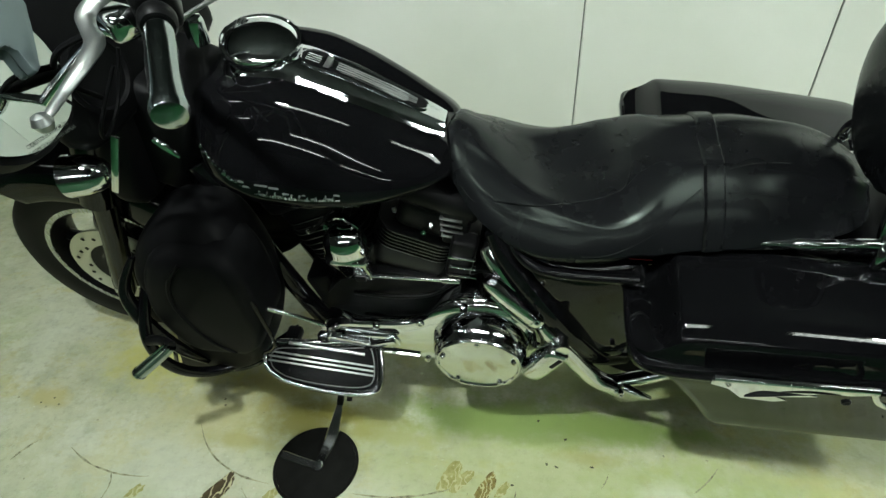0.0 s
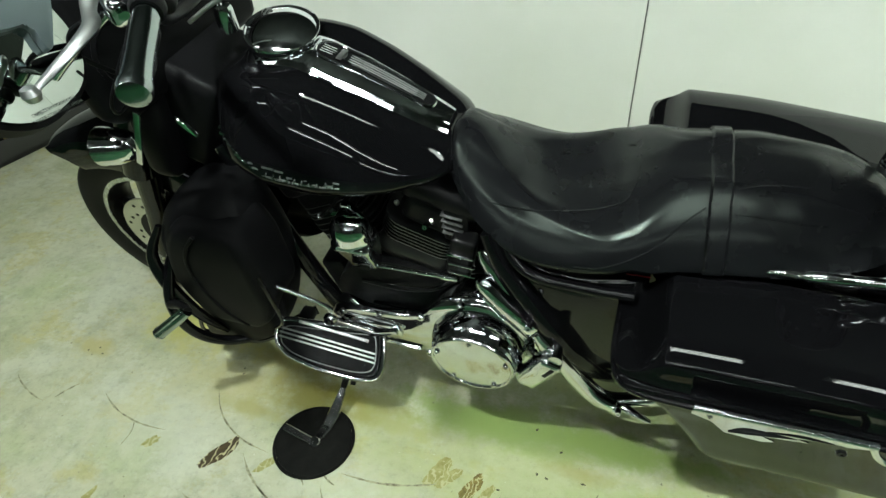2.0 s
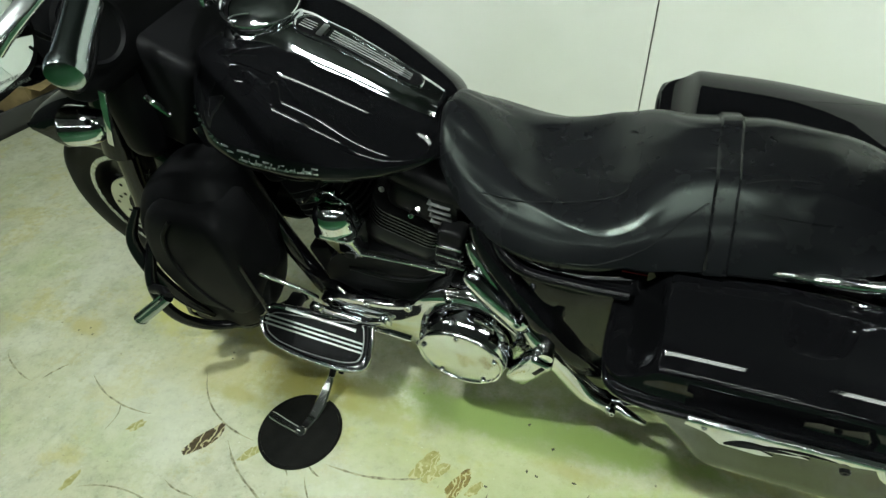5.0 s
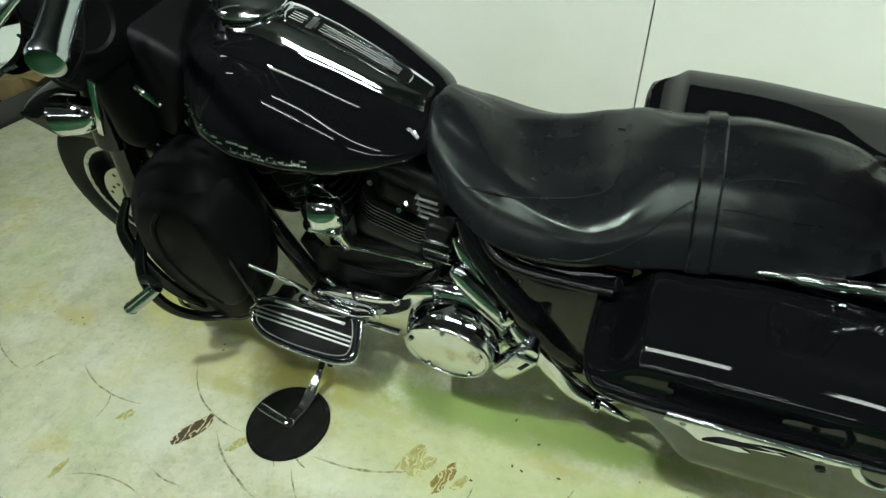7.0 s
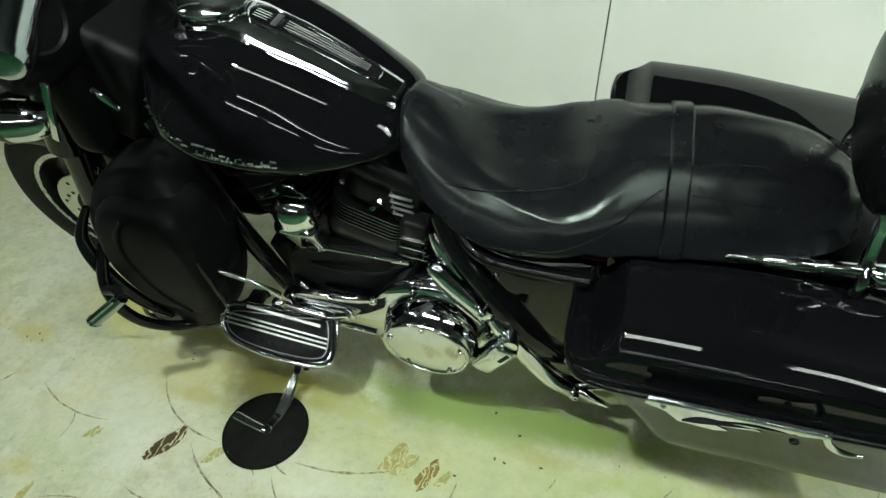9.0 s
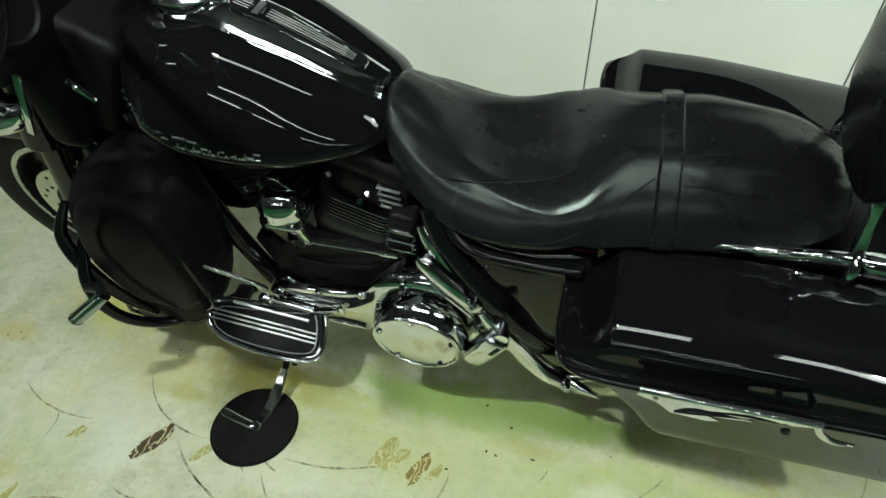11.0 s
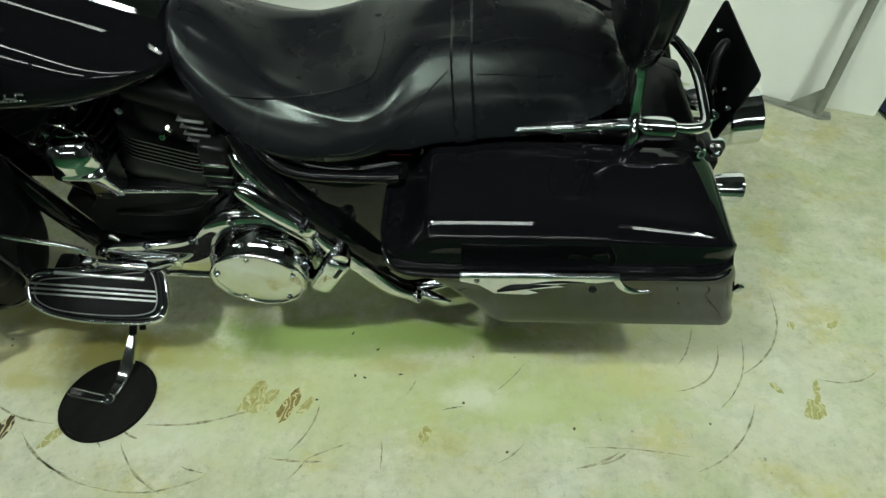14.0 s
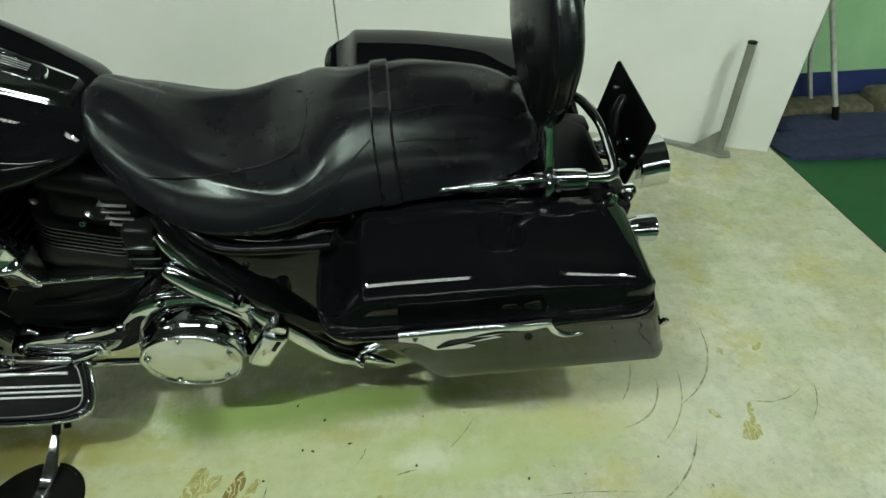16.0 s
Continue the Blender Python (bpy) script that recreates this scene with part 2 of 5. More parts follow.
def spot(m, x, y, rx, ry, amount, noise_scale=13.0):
    """A soft tint round (x, y), its edge broken up by noise."""
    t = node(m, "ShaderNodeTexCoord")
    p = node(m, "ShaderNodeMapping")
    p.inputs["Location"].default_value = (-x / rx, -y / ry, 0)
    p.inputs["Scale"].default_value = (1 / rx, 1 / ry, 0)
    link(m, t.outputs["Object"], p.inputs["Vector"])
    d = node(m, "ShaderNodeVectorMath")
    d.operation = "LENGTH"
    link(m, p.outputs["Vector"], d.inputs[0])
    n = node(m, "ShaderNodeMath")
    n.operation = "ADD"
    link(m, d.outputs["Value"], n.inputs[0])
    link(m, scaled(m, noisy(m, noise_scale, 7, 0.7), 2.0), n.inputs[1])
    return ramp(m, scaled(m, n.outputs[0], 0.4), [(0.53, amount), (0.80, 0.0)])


def scaled(m, v, k):
    n = node(m, "ShaderNodeMath")
    n.operation = "MULTIPLY"
    n.inputs[1].default_value = k
    link(m, v, n.inputs[0])
    return n.outputs[0]


# dark green rows under the bike: floor stain plus the bike's shade painted in
STAINS_AND_SHADE = ((0.02, 0.87, 0.42, 0.075, 0.7, (0.26, 0.38, 0.095)), (0.54, 0.70, 0.11, 0.045, 0.6, (0.64, 0.67, 0.56)), (-0.30, 0.60, 0.30, 0.10, 0.45, (0.60, 0.62, 0.50)), (-0.95, 0.62, 0.40, 0.18, 0.4, (0.56, 0.58, 0.47)), (1.15, 0.75, 0.30, 0.25, 0.35, (0.58, 0.59, 0.49)),
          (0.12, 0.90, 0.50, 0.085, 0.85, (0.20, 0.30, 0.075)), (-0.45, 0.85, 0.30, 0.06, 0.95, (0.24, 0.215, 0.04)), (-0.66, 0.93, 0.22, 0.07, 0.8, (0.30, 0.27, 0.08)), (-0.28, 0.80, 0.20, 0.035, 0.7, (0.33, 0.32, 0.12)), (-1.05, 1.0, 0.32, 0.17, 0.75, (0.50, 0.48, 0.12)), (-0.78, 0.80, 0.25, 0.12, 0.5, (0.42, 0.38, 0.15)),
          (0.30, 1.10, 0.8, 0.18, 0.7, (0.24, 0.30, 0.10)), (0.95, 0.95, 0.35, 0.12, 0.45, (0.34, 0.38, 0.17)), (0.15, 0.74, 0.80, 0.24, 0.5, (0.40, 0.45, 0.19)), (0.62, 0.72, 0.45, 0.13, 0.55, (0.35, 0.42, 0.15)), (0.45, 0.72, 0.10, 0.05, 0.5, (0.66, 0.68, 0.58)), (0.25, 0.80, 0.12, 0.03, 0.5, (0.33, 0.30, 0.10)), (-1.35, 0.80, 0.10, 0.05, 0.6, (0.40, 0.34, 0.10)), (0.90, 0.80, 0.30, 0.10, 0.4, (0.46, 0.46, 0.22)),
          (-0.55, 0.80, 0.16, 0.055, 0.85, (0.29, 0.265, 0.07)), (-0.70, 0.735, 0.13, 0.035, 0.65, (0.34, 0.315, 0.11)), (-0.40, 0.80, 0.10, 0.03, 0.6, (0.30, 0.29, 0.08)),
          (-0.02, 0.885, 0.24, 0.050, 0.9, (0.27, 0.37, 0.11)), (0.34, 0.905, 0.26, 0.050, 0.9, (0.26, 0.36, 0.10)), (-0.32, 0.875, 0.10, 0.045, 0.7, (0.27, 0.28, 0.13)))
for x, y, rx, ry, amount, tint in STAINS_AND_SHADE:
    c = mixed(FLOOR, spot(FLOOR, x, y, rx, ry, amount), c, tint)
specks = ramp(FLOOR, noisy(FLOOR, 46.0, 3, 0.5), [(0.735, 0.0), (0.76, 0.8)])
c = mixed(FLOOR, specks, c, (0.13, 0.12, 0.07))
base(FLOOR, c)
gloss(FLOOR, ramp(FLOOR, noisy(FLOOR, 7.0, 5), [(0.3, 0.42), (0.8, 0.68)]))
bump(FLOOR, noisy(FLOOR, 60.0, 6), 0.12, 0.001)
GREENFLOOR = material("green_floor_paint", (0.012, 0.16, 0.03), 0.35)
base(GREENFLOOR, ramp(GREENFLOOR, noisy(GREENFLOOR, 5.0, 7, 0.65), [(0.3, (0.009, 0.058, 0.018)), (0.7, (0.014, 0.085, 0.026)), (0.85, (0.035, 0.08, 0.035))]))
PANEL = material("white_panel", (0.78, 0.80, 0.74), 0.42)
base(PANEL, mixed(PANEL, ramp(PANEL, noisy(PANEL, 18.0, 8, 0.75), [(0.70, 0.0), (0.78, 0.25)]),
                  ramp(PANEL, noisy(PANEL, 1.2, 4), [(0.3, (0.70, 0.73, 0.65)), (0.7, (0.80, 0.82, 0.76))]), (0.45, 0.44, 0.34)))
DARKWALL = material("dark_far_wall", (0.03, 0.04, 0.03), 0.7)
base(DARKWALL, ramp(DARKWALL, noisy(DARKWALL, 1.5, 6), [(0.3, (0.022, 0.03, 0.022)), (0.7, (0.04, 0.05, 0.04))]))
GREENWALL = material("green_wall_paint", (0.22, 0.42, 0.20), 0.5)
base(GREENWALL, ramp(GREENWALL, noisy(GREENWALL, 4.0, 7, 0.6), [(0.3, (0.27, 0.50, 0.25)), (0.75, (0.36, 0.60, 0.33))]))
BLUEWALL = material("blue_wall_paint", (0.02, 0.03, 0.12), 0.5)
base(BLUEWALL, ramp(BLUEWALL, noisy(BLUEWALL, 9.0, 7, 0.65), [(0.3, (0.013, 0.02, 0.08)), (0.75, (0.03, 0.05, 0.16))]))
CEILING = material("ceiling_paint", (0.03, 0.032, 0.028), 0.8)
base(CEILING, ramp(CEILING, noisy(CEILING, 2.0, 5), [(0.3, (0.016, 0.021, 0.018)), (0.7, (0.026, 0.032, 0.028))]))
SEAMDARK = material("seam_shadow_gap", (0.10, 0.11, 0.09), 0.7)
TYREMARK = material("tyre_scuff", (0.16, 0.15, 0.08), 0.6)
base(TYREMARK, ramp(TYREMARK, noisy(TYREMARK, 60.0, 4), [(0.35, (0.12, 0.11, 0.06)), (0.65, (0.40, 0.40, 0.25))]))
DIRT = material("dark_dirt", (0.06, 0.06, 0.03), 0.7)


def print_stain(name, dark, mid, light, scale, veins):
    """A footprint-like stain: brown patches cut by thin wavering light veins."""
    m = material(name, dark, 0.5)
    w = node(m, "ShaderNodeTexWave", Scale=scale, Detail=2.0, Distortion=14.0)
    w.inputs["Detail Scale"].default_value = 2.2
    link(m, coords(m, (1.0, 0.7, 1.0)), w.inputs["Vector"])
    c = mixed(m, ramp(m, noisy(m, 60.0, 5, 0.65), [(0.35, 0.0), (0.65, 1.0)]), dark, mid)
    base(m, mixed(m, ramp(m, w.outputs["Fac"], [(veins, 0.0), (veins + 0.16, 1.0)]), c, light))
    return m


RUST = print_stain("rust_stain", (0.030, 0.018, 0.004), (0.065, 0.042, 0.011), (0.46, 0.43, 0.25), 15.0, 0.74)
OCHRE = print_stain("ochre_stain", (0.25, 0.235, 0.06), (0.37, 0.36, 0.15), (0.46, 0.45, 0.24), 16.0, 0.78)
OILY = print_stain("brown_stain", (0.115, 0.080, 0.012), (0.24, 0.195, 0.045), (0.44, 0.42, 0.21), 17.0, 0.70)


def slab(name, lo, hi, mat, label, kind="structure", category=""):
    s = [(b - a) for a, b in zip(lo, hi)]
    mid = [(a + b) / 2 for a, b in zip(lo, hi)]
    return tagged(part(name, rbox(*s, pose(*mid), 0.0), mat, None, "", smooth=False), label, category or name.split("_")[0], "", kind)


EDGE, NEAR = 2.062, 0.269
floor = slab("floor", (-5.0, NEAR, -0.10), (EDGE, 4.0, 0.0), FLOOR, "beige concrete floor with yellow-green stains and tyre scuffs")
slab("floor_green", (-5.0, -9.0, -0.20), (5.5, 4.0, -0.010), GREENFLOOR, "worn green painted floor round the beige floor", category="floor")
part("edge_strip", rbox(EDGE + 5.0, 0.006, 0.012, pose((EDGE - 5.0) / 2, NEAR - 0.003, -0.0045), 0.0), DIRT, floor, smooth=False)
part("edge_strip", rbox(0.006, 4.0 - NEAR, 0.012, pose(EDGE + 0.003, (4.0 + NEAR) / 2, -0.0045), 0.0), DIRT, floor, smooth=False)
slab("ceiling", (-5.0, -9.0, 3.6), (5.5, 4.0, 3.7), CEILING, "plain grey-green workshop ceiling high above the tubes")
slab("wall_south", (-5.0, -9.1, 0.0), (5.5, -9.0, 3.6), DARKWALL, "plain dark workshop wall behind the camera", category="wall")
slab("wall_west", (-5.1, -9.0, 0.0), (-5.0, 4.0, 3.6), DARKWALL, "plain dark workshop wall past the front wheel", category="wall")
slab("wall_east", (5.5, -9.0, 0.0), (5.6, 4.0, 3.6), DARKWALL, "plain dark workshop wall behind the tail", category="wall")
slab("wall_north", (-5.0, 4.0, 0.0), (5.5, 4.1, 3.6), DARKWALL, "plain dark workshop wall behind the white panels", category="wall")
# the green wall with its blue skirting band, beside the white panels
slab("wall_recess", (1.6, 2.42, 0.15), (5.5, 2.52, 2.3), GREENWALL, "scuffed green painted wall above a blue band", category="wall")
slab("trim_band", (1.6, 2.415, 0.0), (5.5, 2.52, 0.15), BLUEWALL, "dark blue painted skirting band below the green wall", category="trim")

# white partition panels: a straight run, and an end panel set at an angle
partition = thing("wall_partition", "row of white workshop partition panels with thin dark seams", "wall", kind="structure")
corners = [(2.032, 1.975), (1.152, 2.305), (0.228, 2.315), (-2.9, 2.33), (-5.3, 2.345)]
for (ax, ay), (bx, by) in zip(corners, corners[1:]):
    m = pose((ax + bx) / 2, (ay + by) / 2, 0, 0, 0, math.degrees(math.atan2(ay - by, ax - bx)))
    w = math.hypot(ax - bx, ay - by)
    part("panel", rbox(w - 0.005, 0.04, 2.1, m @ pose(0, 0.02, 1.05), 0.002, 1), PANEL, partition, smooth=False)
for x, y in corners[1:-1]:
    part("seam_backing", rbox(0.035, 0.01, 2.09, pose(x, y + 0.036, 1.05), 0.0), SEAMDARK, partition, smooth=False)

# ceiling tubes in rows
EMIT = bpy.data.materials.new("tube_light")
EMIT.use_nodes = True
em = EMIT.node_tree.nodes.new("ShaderNodeEmission")
em.inputs[0].default_value = (*TUBE_COLOUR, 1)
em.inputs[1].default_value = TUBE_STRENGTH
EMIT.node_tree.links.new(em.outputs[0], EMIT.node_tree.nodes["Material Output"].inputs[0])
EMIT_FAR = EMIT.copy()
EMIT_FAR.name = "old_tube_light"
EMIT_FAR.node_tree.nodes["Emission"].inputs[1].default_value = FAR_STRENGTH
EMIT_END = EMIT.copy()
EMIT_END.name = "worn_tube_light"
EMIT_END.node_tree.nodes["Emission"].inputs[1].default_value = END_STRENGTH
EMIT_LONG = EMIT.copy()
EMIT_LONG.name = "long_tube_light"
EMIT_LONG.node_tree.nodes["Emission"].inputs[1].default_value = LONG_STRENGTH
WHITE = material("white_enamel", (0.75, 0.76, 0.72), 0.4)


def tube_light(x, y, z, lit, label, half=0.59, tubes=(0.0,)):
    t = thing("tube_light", label, "ceiling light", pose(x, y, z), "tube lights")
    part("batten", rbox(2 * half + 0.08, 0.07 + 2 * max(tubes), 0.05, pose(0, 0, 0.06), 0.006), WHITE, t)
    for y in tubes:
        part("tube", lathe([(0.0, -half), (0.013, -half), (0.013, half), (0.0, half)], pose(0, y, 0, 0, 90), 10), lit, t)
    for s in (-1, 1):
        part("hanger", tube([(s * half * 0.68, 0, 0.08), (s * half * 0.68, 0, 0.725)], 0.004, 6), WHITE, t)
        for y in tubes:
            part("lamp_holder", rbox(0.02, 0.03, 0.055, pose(s * (half + 0.015), y, 0.01), 0.003), WHITE, t)
    return t


for rows, lit, label in ((NEAR_TUBES, EMIT, "white batten with one bright fluorescent tube under the ceiling"), (LONG_TUBES, EMIT_LONG, "long white batten with three soft fluorescent tubes under the ceiling"), (END_TUBES, EMIT_END, "white batten with one worn fluorescent tube under the ceiling"), (FAR_TUBES, EMIT_FAR, "white batten with one dim old fluorescent tube")):
    first = None
    for x, y in rows:
        first = copy_thing(first, pose(x, y, 2.88)) if first else tube_light(x, y, 2.88, lit, label, 0.09 if rows is NEAR_TUBES else 0.84 if rows is LONG_TUBES else 0.59, (-0.075, 0.0, 0.075) if rows is LONG_TUBES else (0.0,))


# ---- the motorcycle, leaning on its side stand ----
LEAN_ANGLE = 10.0
bike = thing("motorcycle", "gloss black touring motorcycle with chrome trim leaning on its side stand", "motorcycle", pose(0, 1.157, 0, LEAN_ANGLE))


# wheels
def wheel(name, cx, r, width, rim_r, turn, off=0.0):
    m = pose(cx, off, r, 0, 0, turn) @ pose(0, 0, 0, 90)
    w = width / 2
    tyre = part(name, lathe([(rim_r, -w * 0.80), (rim_r + 0.02, -w * 0.95), (r - 0.035, -w), (r - 0.012, -w * 0.75), (r, -w * 0.3), (r, w * 0.3),
                (r - 0.012, w * 0.75), (r - 0.035, w), (rim_r + 0.02, w * 0.95), (rim_r, w * 0.80)], m, 72, closed=True), RUBBER, bike, "black road tyre")
    part("rim", lathe([(rim_r + 0.006, -w * 0.82), (rim_r - 0.012, -w * 0.80), (rim_r - 0.03, -w * 0.3), (rim_r - 0.03, w * 0.3), (rim_r - 0.012, w * 0.80), (rim_r + 0.006, w * 0.82)], m, 64, closed=True), ENGINE, tyre, "black cast rim")
    for s in (-1, 1):
        part("rim_lip", lathe([(rim_r + 0.004, s * w * 0.835), (rim_r - 0.010, s * w * 0.835), (rim_r - 0.010, s * w * 0.80), (rim_r + 0.004, s * w * 0.80)], m, 64, closed=True), SATIN, tyre, "bare alloy rim lip")
    part("hub", lathe([(0.0, -0.07), (0.045, -0.07), (0.05, -0.03), (0.05, 0.03), (0.045, 0.07), (0, 0.07)], m, 24), ENGINE, tyre)
    for k in range(5):
        a = 2 * math.pi * k / 5 + 0.3
        d = Vector((math.cos(a), math.sin(a), 0))
        part("spoke", tube([m @ (d * 0.045), m @ (d * (rim_r - 0.025))], [0.024, 0.018], 8), ENGINE, tyre)
    return tyre, m


front, fm = wheel("front_wheel", -1.135, 0.330, 0.13, 0.225, 1.0, 0.028)
wheel("rear_wheel", 0.463, 0.318, 0.15, 0.205, 0.0)
# drilled front brake discs
for s in (-1, 1):
    bm = lathe([(0.095, s * 0.062 - 0.003), (0.154, s * 0.062 - 0.003), (0.154, s * 0.062 + 0.003), (0.095, s * 0.062 + 0.003)], fm, 48, closed=True)
    part("brake_disc", bm, STEEL, front, "drilled steel brake disc")
    for k in range(24):
        a = 2 * math.pi * k / 24
        q = fm @ Vector(((0.108 + 0.013 * (k % 3)) * math.cos(a), (0.108 + 0.013 * (k % 3)) * math.sin(a), s * 0.0655))
        part("drill_hole", lathe([(0, 0), (0.0058, 0), (0.0058, 0.0016), (0, 0.0016)], aim(q, (fm.to_3x3() @ Vector((0, 0, s)))), 8), ENGINE, front)
    part("disc_carrier", lathe([(0.04, s * 0.06 - 0.004), (0.098, s * 0.06 - 0.004), (0.098, s * 0.06 + 0.004), (0.04, s * 0.06 + 0.004)], fm, 32, closed=True), ENGINE, front)
part("brake_caliper", rbox(0.11, 0.05, 0.075, pose(-0.995, -0.03, 0.38, 0, -30), 0.012), ENGINE, bike)

# fork legs, black lowers with covers
for s in (-1, 1):
    leg = part("fork_leg", tube([(-1.125, s * 0.115 + 0.03, 0.27), (-1.105, s * 0.115 + 0.027, 0.32), (-1.02, s * 0.115 + 0.018, 0.52), (-0.945, s * 0.115 + 0.01, 0.70), (-0.87, s * 0.11, 0.88)], [0.022, 0.031, 0.031, 0.034, 0.036], 20, 24), PAINT, bike)
    part("fork_cover", tube([(-0.955, s * 0.115, 0.69), (-0.83, s * 0.11, 0.97)], 0.043, 20), PAINT, leg)
    bolt((-1.11, s * 0.14 + 0.028, 0.315), (0, s, 0), 0.013, 0.008, leg, SATIN, "axle_nut")


# fenders
def fender(name, cx, cz, r, a0, a1, half, skirt, parent, off=0.0):
    rings = []
    for a in np.linspace(a0, a1, 40):
        t = radians(a)
        d = Vector((math.cos(t), 0, math.sin(t)))
        e = min(1.0, (min(a - a0, a1 - a) + 4) / 14)
        prof = [(-half, -skirt * e), (-half * 0.98, -skirt * 0.4 * e), (-half * 0.86, -0.012), (-half * 0.5, 0.0), (0, 0.004), (half * 0.5, 0.0), (half * 0.86, -0.012), (half * 0.98, -skirt * 0.4 * e), (half, -skirt * e)]
        outer = curve(prof, 26)
        inner = [(y * 0.975, q - 0.004) for y, q in outer[::-1]]
        rings.append([Vector((cx, y + off, cz)) + d * (r + q) for y, q in [*outer, *inner]])
    return part(name, loft(rings), PAINT, parent)


fender("front_fender", -1.130, 0.325, 0.425, 12, 119, 0.098, 0.110, bike, 0.015)
fender("rear_fender", 0.463, 0.318, 0.392, -8, 140, 0.105, 0.13, bike)

# fuel tank
TANK = [(-0.635, 0.930, 0.05, 0.90, 0.87), (-0.62, 0.958, 0.115, 0.872, 0.83), (-0.585, 0.975, 0.170, 0.85, 0.80), (-0.53, 0.985, 0.205, 0.832, 0.775), (-0.46, 0.988, 0.219, 0.820, 0.760),
        (-0.39, 0.978, 0.219, 0.812, 0.754), (-0.31, 0.948, 0.207, 0.804, 0.752), (-0.23, 0.907, 0.184, 0.800, 0.757), (-0.16, 0.869, 0.150, 0.800, 0.768), (-0.115, 0.845, 0.118, 0.800, 0.780), (-0.095, 0.828, 0.085, 0.800, 0.786), (-0.088, 0.815, 0.05, 0.80, 0.79)]


def tank_half(zt, w, zm, zb):
    h, q = zt - zm, zm - zb
    return [(0, zt), (0.36 * w, zt), (0.58 * w, zt - 0.07 * h), (0.80 * w, zt - 0.44 * h), (0.955 * w, zm + 0.20 * h), (w, zm), (0.985 * w, zm - 0.28 * q), (0.92 * w, zm - 0.62 * q), (0.76 * w, zb + 0.004), (0.4 * w, zb), (0, zb)]


def tank_flank(x, z, lift):
    """Half width of the tank at x and height z, and lift more."""
    k = np.array(TANK)
    row = [float(np.interp(x, k[:, 0], k[:, i])) for i in range(1, 5)]
    pts = [p for p in tank_half(*row)[1:6]]
    return float(np.interp(-z, [-p[1] for p in pts], [p[0] for p in pts])) + lift


def far_side(ring, k, y0):
    """The far flank sits a little higher than the near one."""
    return [(x, y, z + k * max(0.0, y - y0)) for x, y, z in ring]


part("fuel_tank", loft([far_side(section(r[0], tank_half(*r[1:]), 72), 0.24, 0.04) for r in spl(TANK, 56)]), PAINT, bike, "gloss black teardrop fuel tank")


def tank_top(x):
    k = np.array(TANK)
    return float(np.interp(x, k[:, 0], k[:, 1]))


# chrome console on the tank
rings = []
for x, w, v in spl([(-0.56, 0.03, 0.03), (-0.545, 0.055, 0.062), (-0.50, 0.066, 0.082), (-0.44, 0.068, 0.086), (-0.395, 0.073, 0.078), (-0.33, 0.077, 0.068), (-0.255, 0.069, 0.061), (-0.21, 0.064, 0.055), (-0.16, 0.057, 0.048), (-0.135, 0.052, 0.042), (-0.12, 0.048, 0.036)], 44):
    z = tank_top(x)
    rings.append([(x, y, z + q) for y, q in curve([(-w, -0.012), (-w, -0.002), (-w + 0.0045, 0.0025), (-w + 0.010, 0.0070), (-w + 0.018, 0.0122), (-w * 0.5, 0.0178), (-w * 0.38, 0.0187), (0, 0.0187), (v * 0.5, 0.0185), (v * 0.64, 0.009), (v * 0.66, -0.012), (0, -0.014)], 60, True)])
console = part("tank_console", loft(rings), CHROME, bike, "chrome console along the top of the tank")


def on_top(points, lift):
    return [(x, y, tank_top(x) + lift) for x, y in points]


slot = [(-0.372 + 0.029 * math.cos(t), 0.029 * math.sin(t)) for t in np.linspace(math.pi / 2, 1.5 * math.pi, 9)] + [(-0.178 + 0.021 * math.cos(t), 0.021 * math.sin(t)) for t in np.linspace(-math.pi / 2, math.pi / 2, 9)]
bm = bmesh.new()
dense = []
for i, (a, b) in enumerate(zip(slot, slot[1:] + slot[:1])):
    dense += [(a[0] + (b[0] - a[0]) * k / 6, a[1] + (b[1] - a[1]) * k / 6) for k in range(6)] if abs(a[0] - b[0]) > 0.05 else [a]
vs = [bm.verts.new(p) for p in on_top(dense, 0.0215)]
lo = [bm.verts.new(p) for p in on_top(dense, 0.012)]
bm.faces.new(vs)
for i in range(len(vs)):
    j = (i + 1) % len(vs)
    bm.faces.new((lo[i], lo[j], vs[j], vs[i]))
part("console_insert", bm, PLASTIC, console, "black ribbed insert")
part("insert_trim", tube(on_top(dense, 0.0205), 0.0028, 8, closed=True), CHROME, console)
for y in (-0.011, -0.004, 0.004, 0.011):
    part("insert_rib", tube(on_top([(-0.33, y), (-0.25, y * 0.9), (-0.178, y * 0.75)], 0.0222), 0.0009, 6, 10), FIN, console)
    part("insert_rib", tube(on_top([(-0.388, y), (-0.362, y)], 0.0222), 0.0009, 6, 4), FIN, console)
part("nameplate", rbox(0.012, 0.038, 0.003, pose(-0.347, 0, tank_top(-0.347) + 0.0232, 0, 14), 0.001), FIN, console, "small bare metal plate")
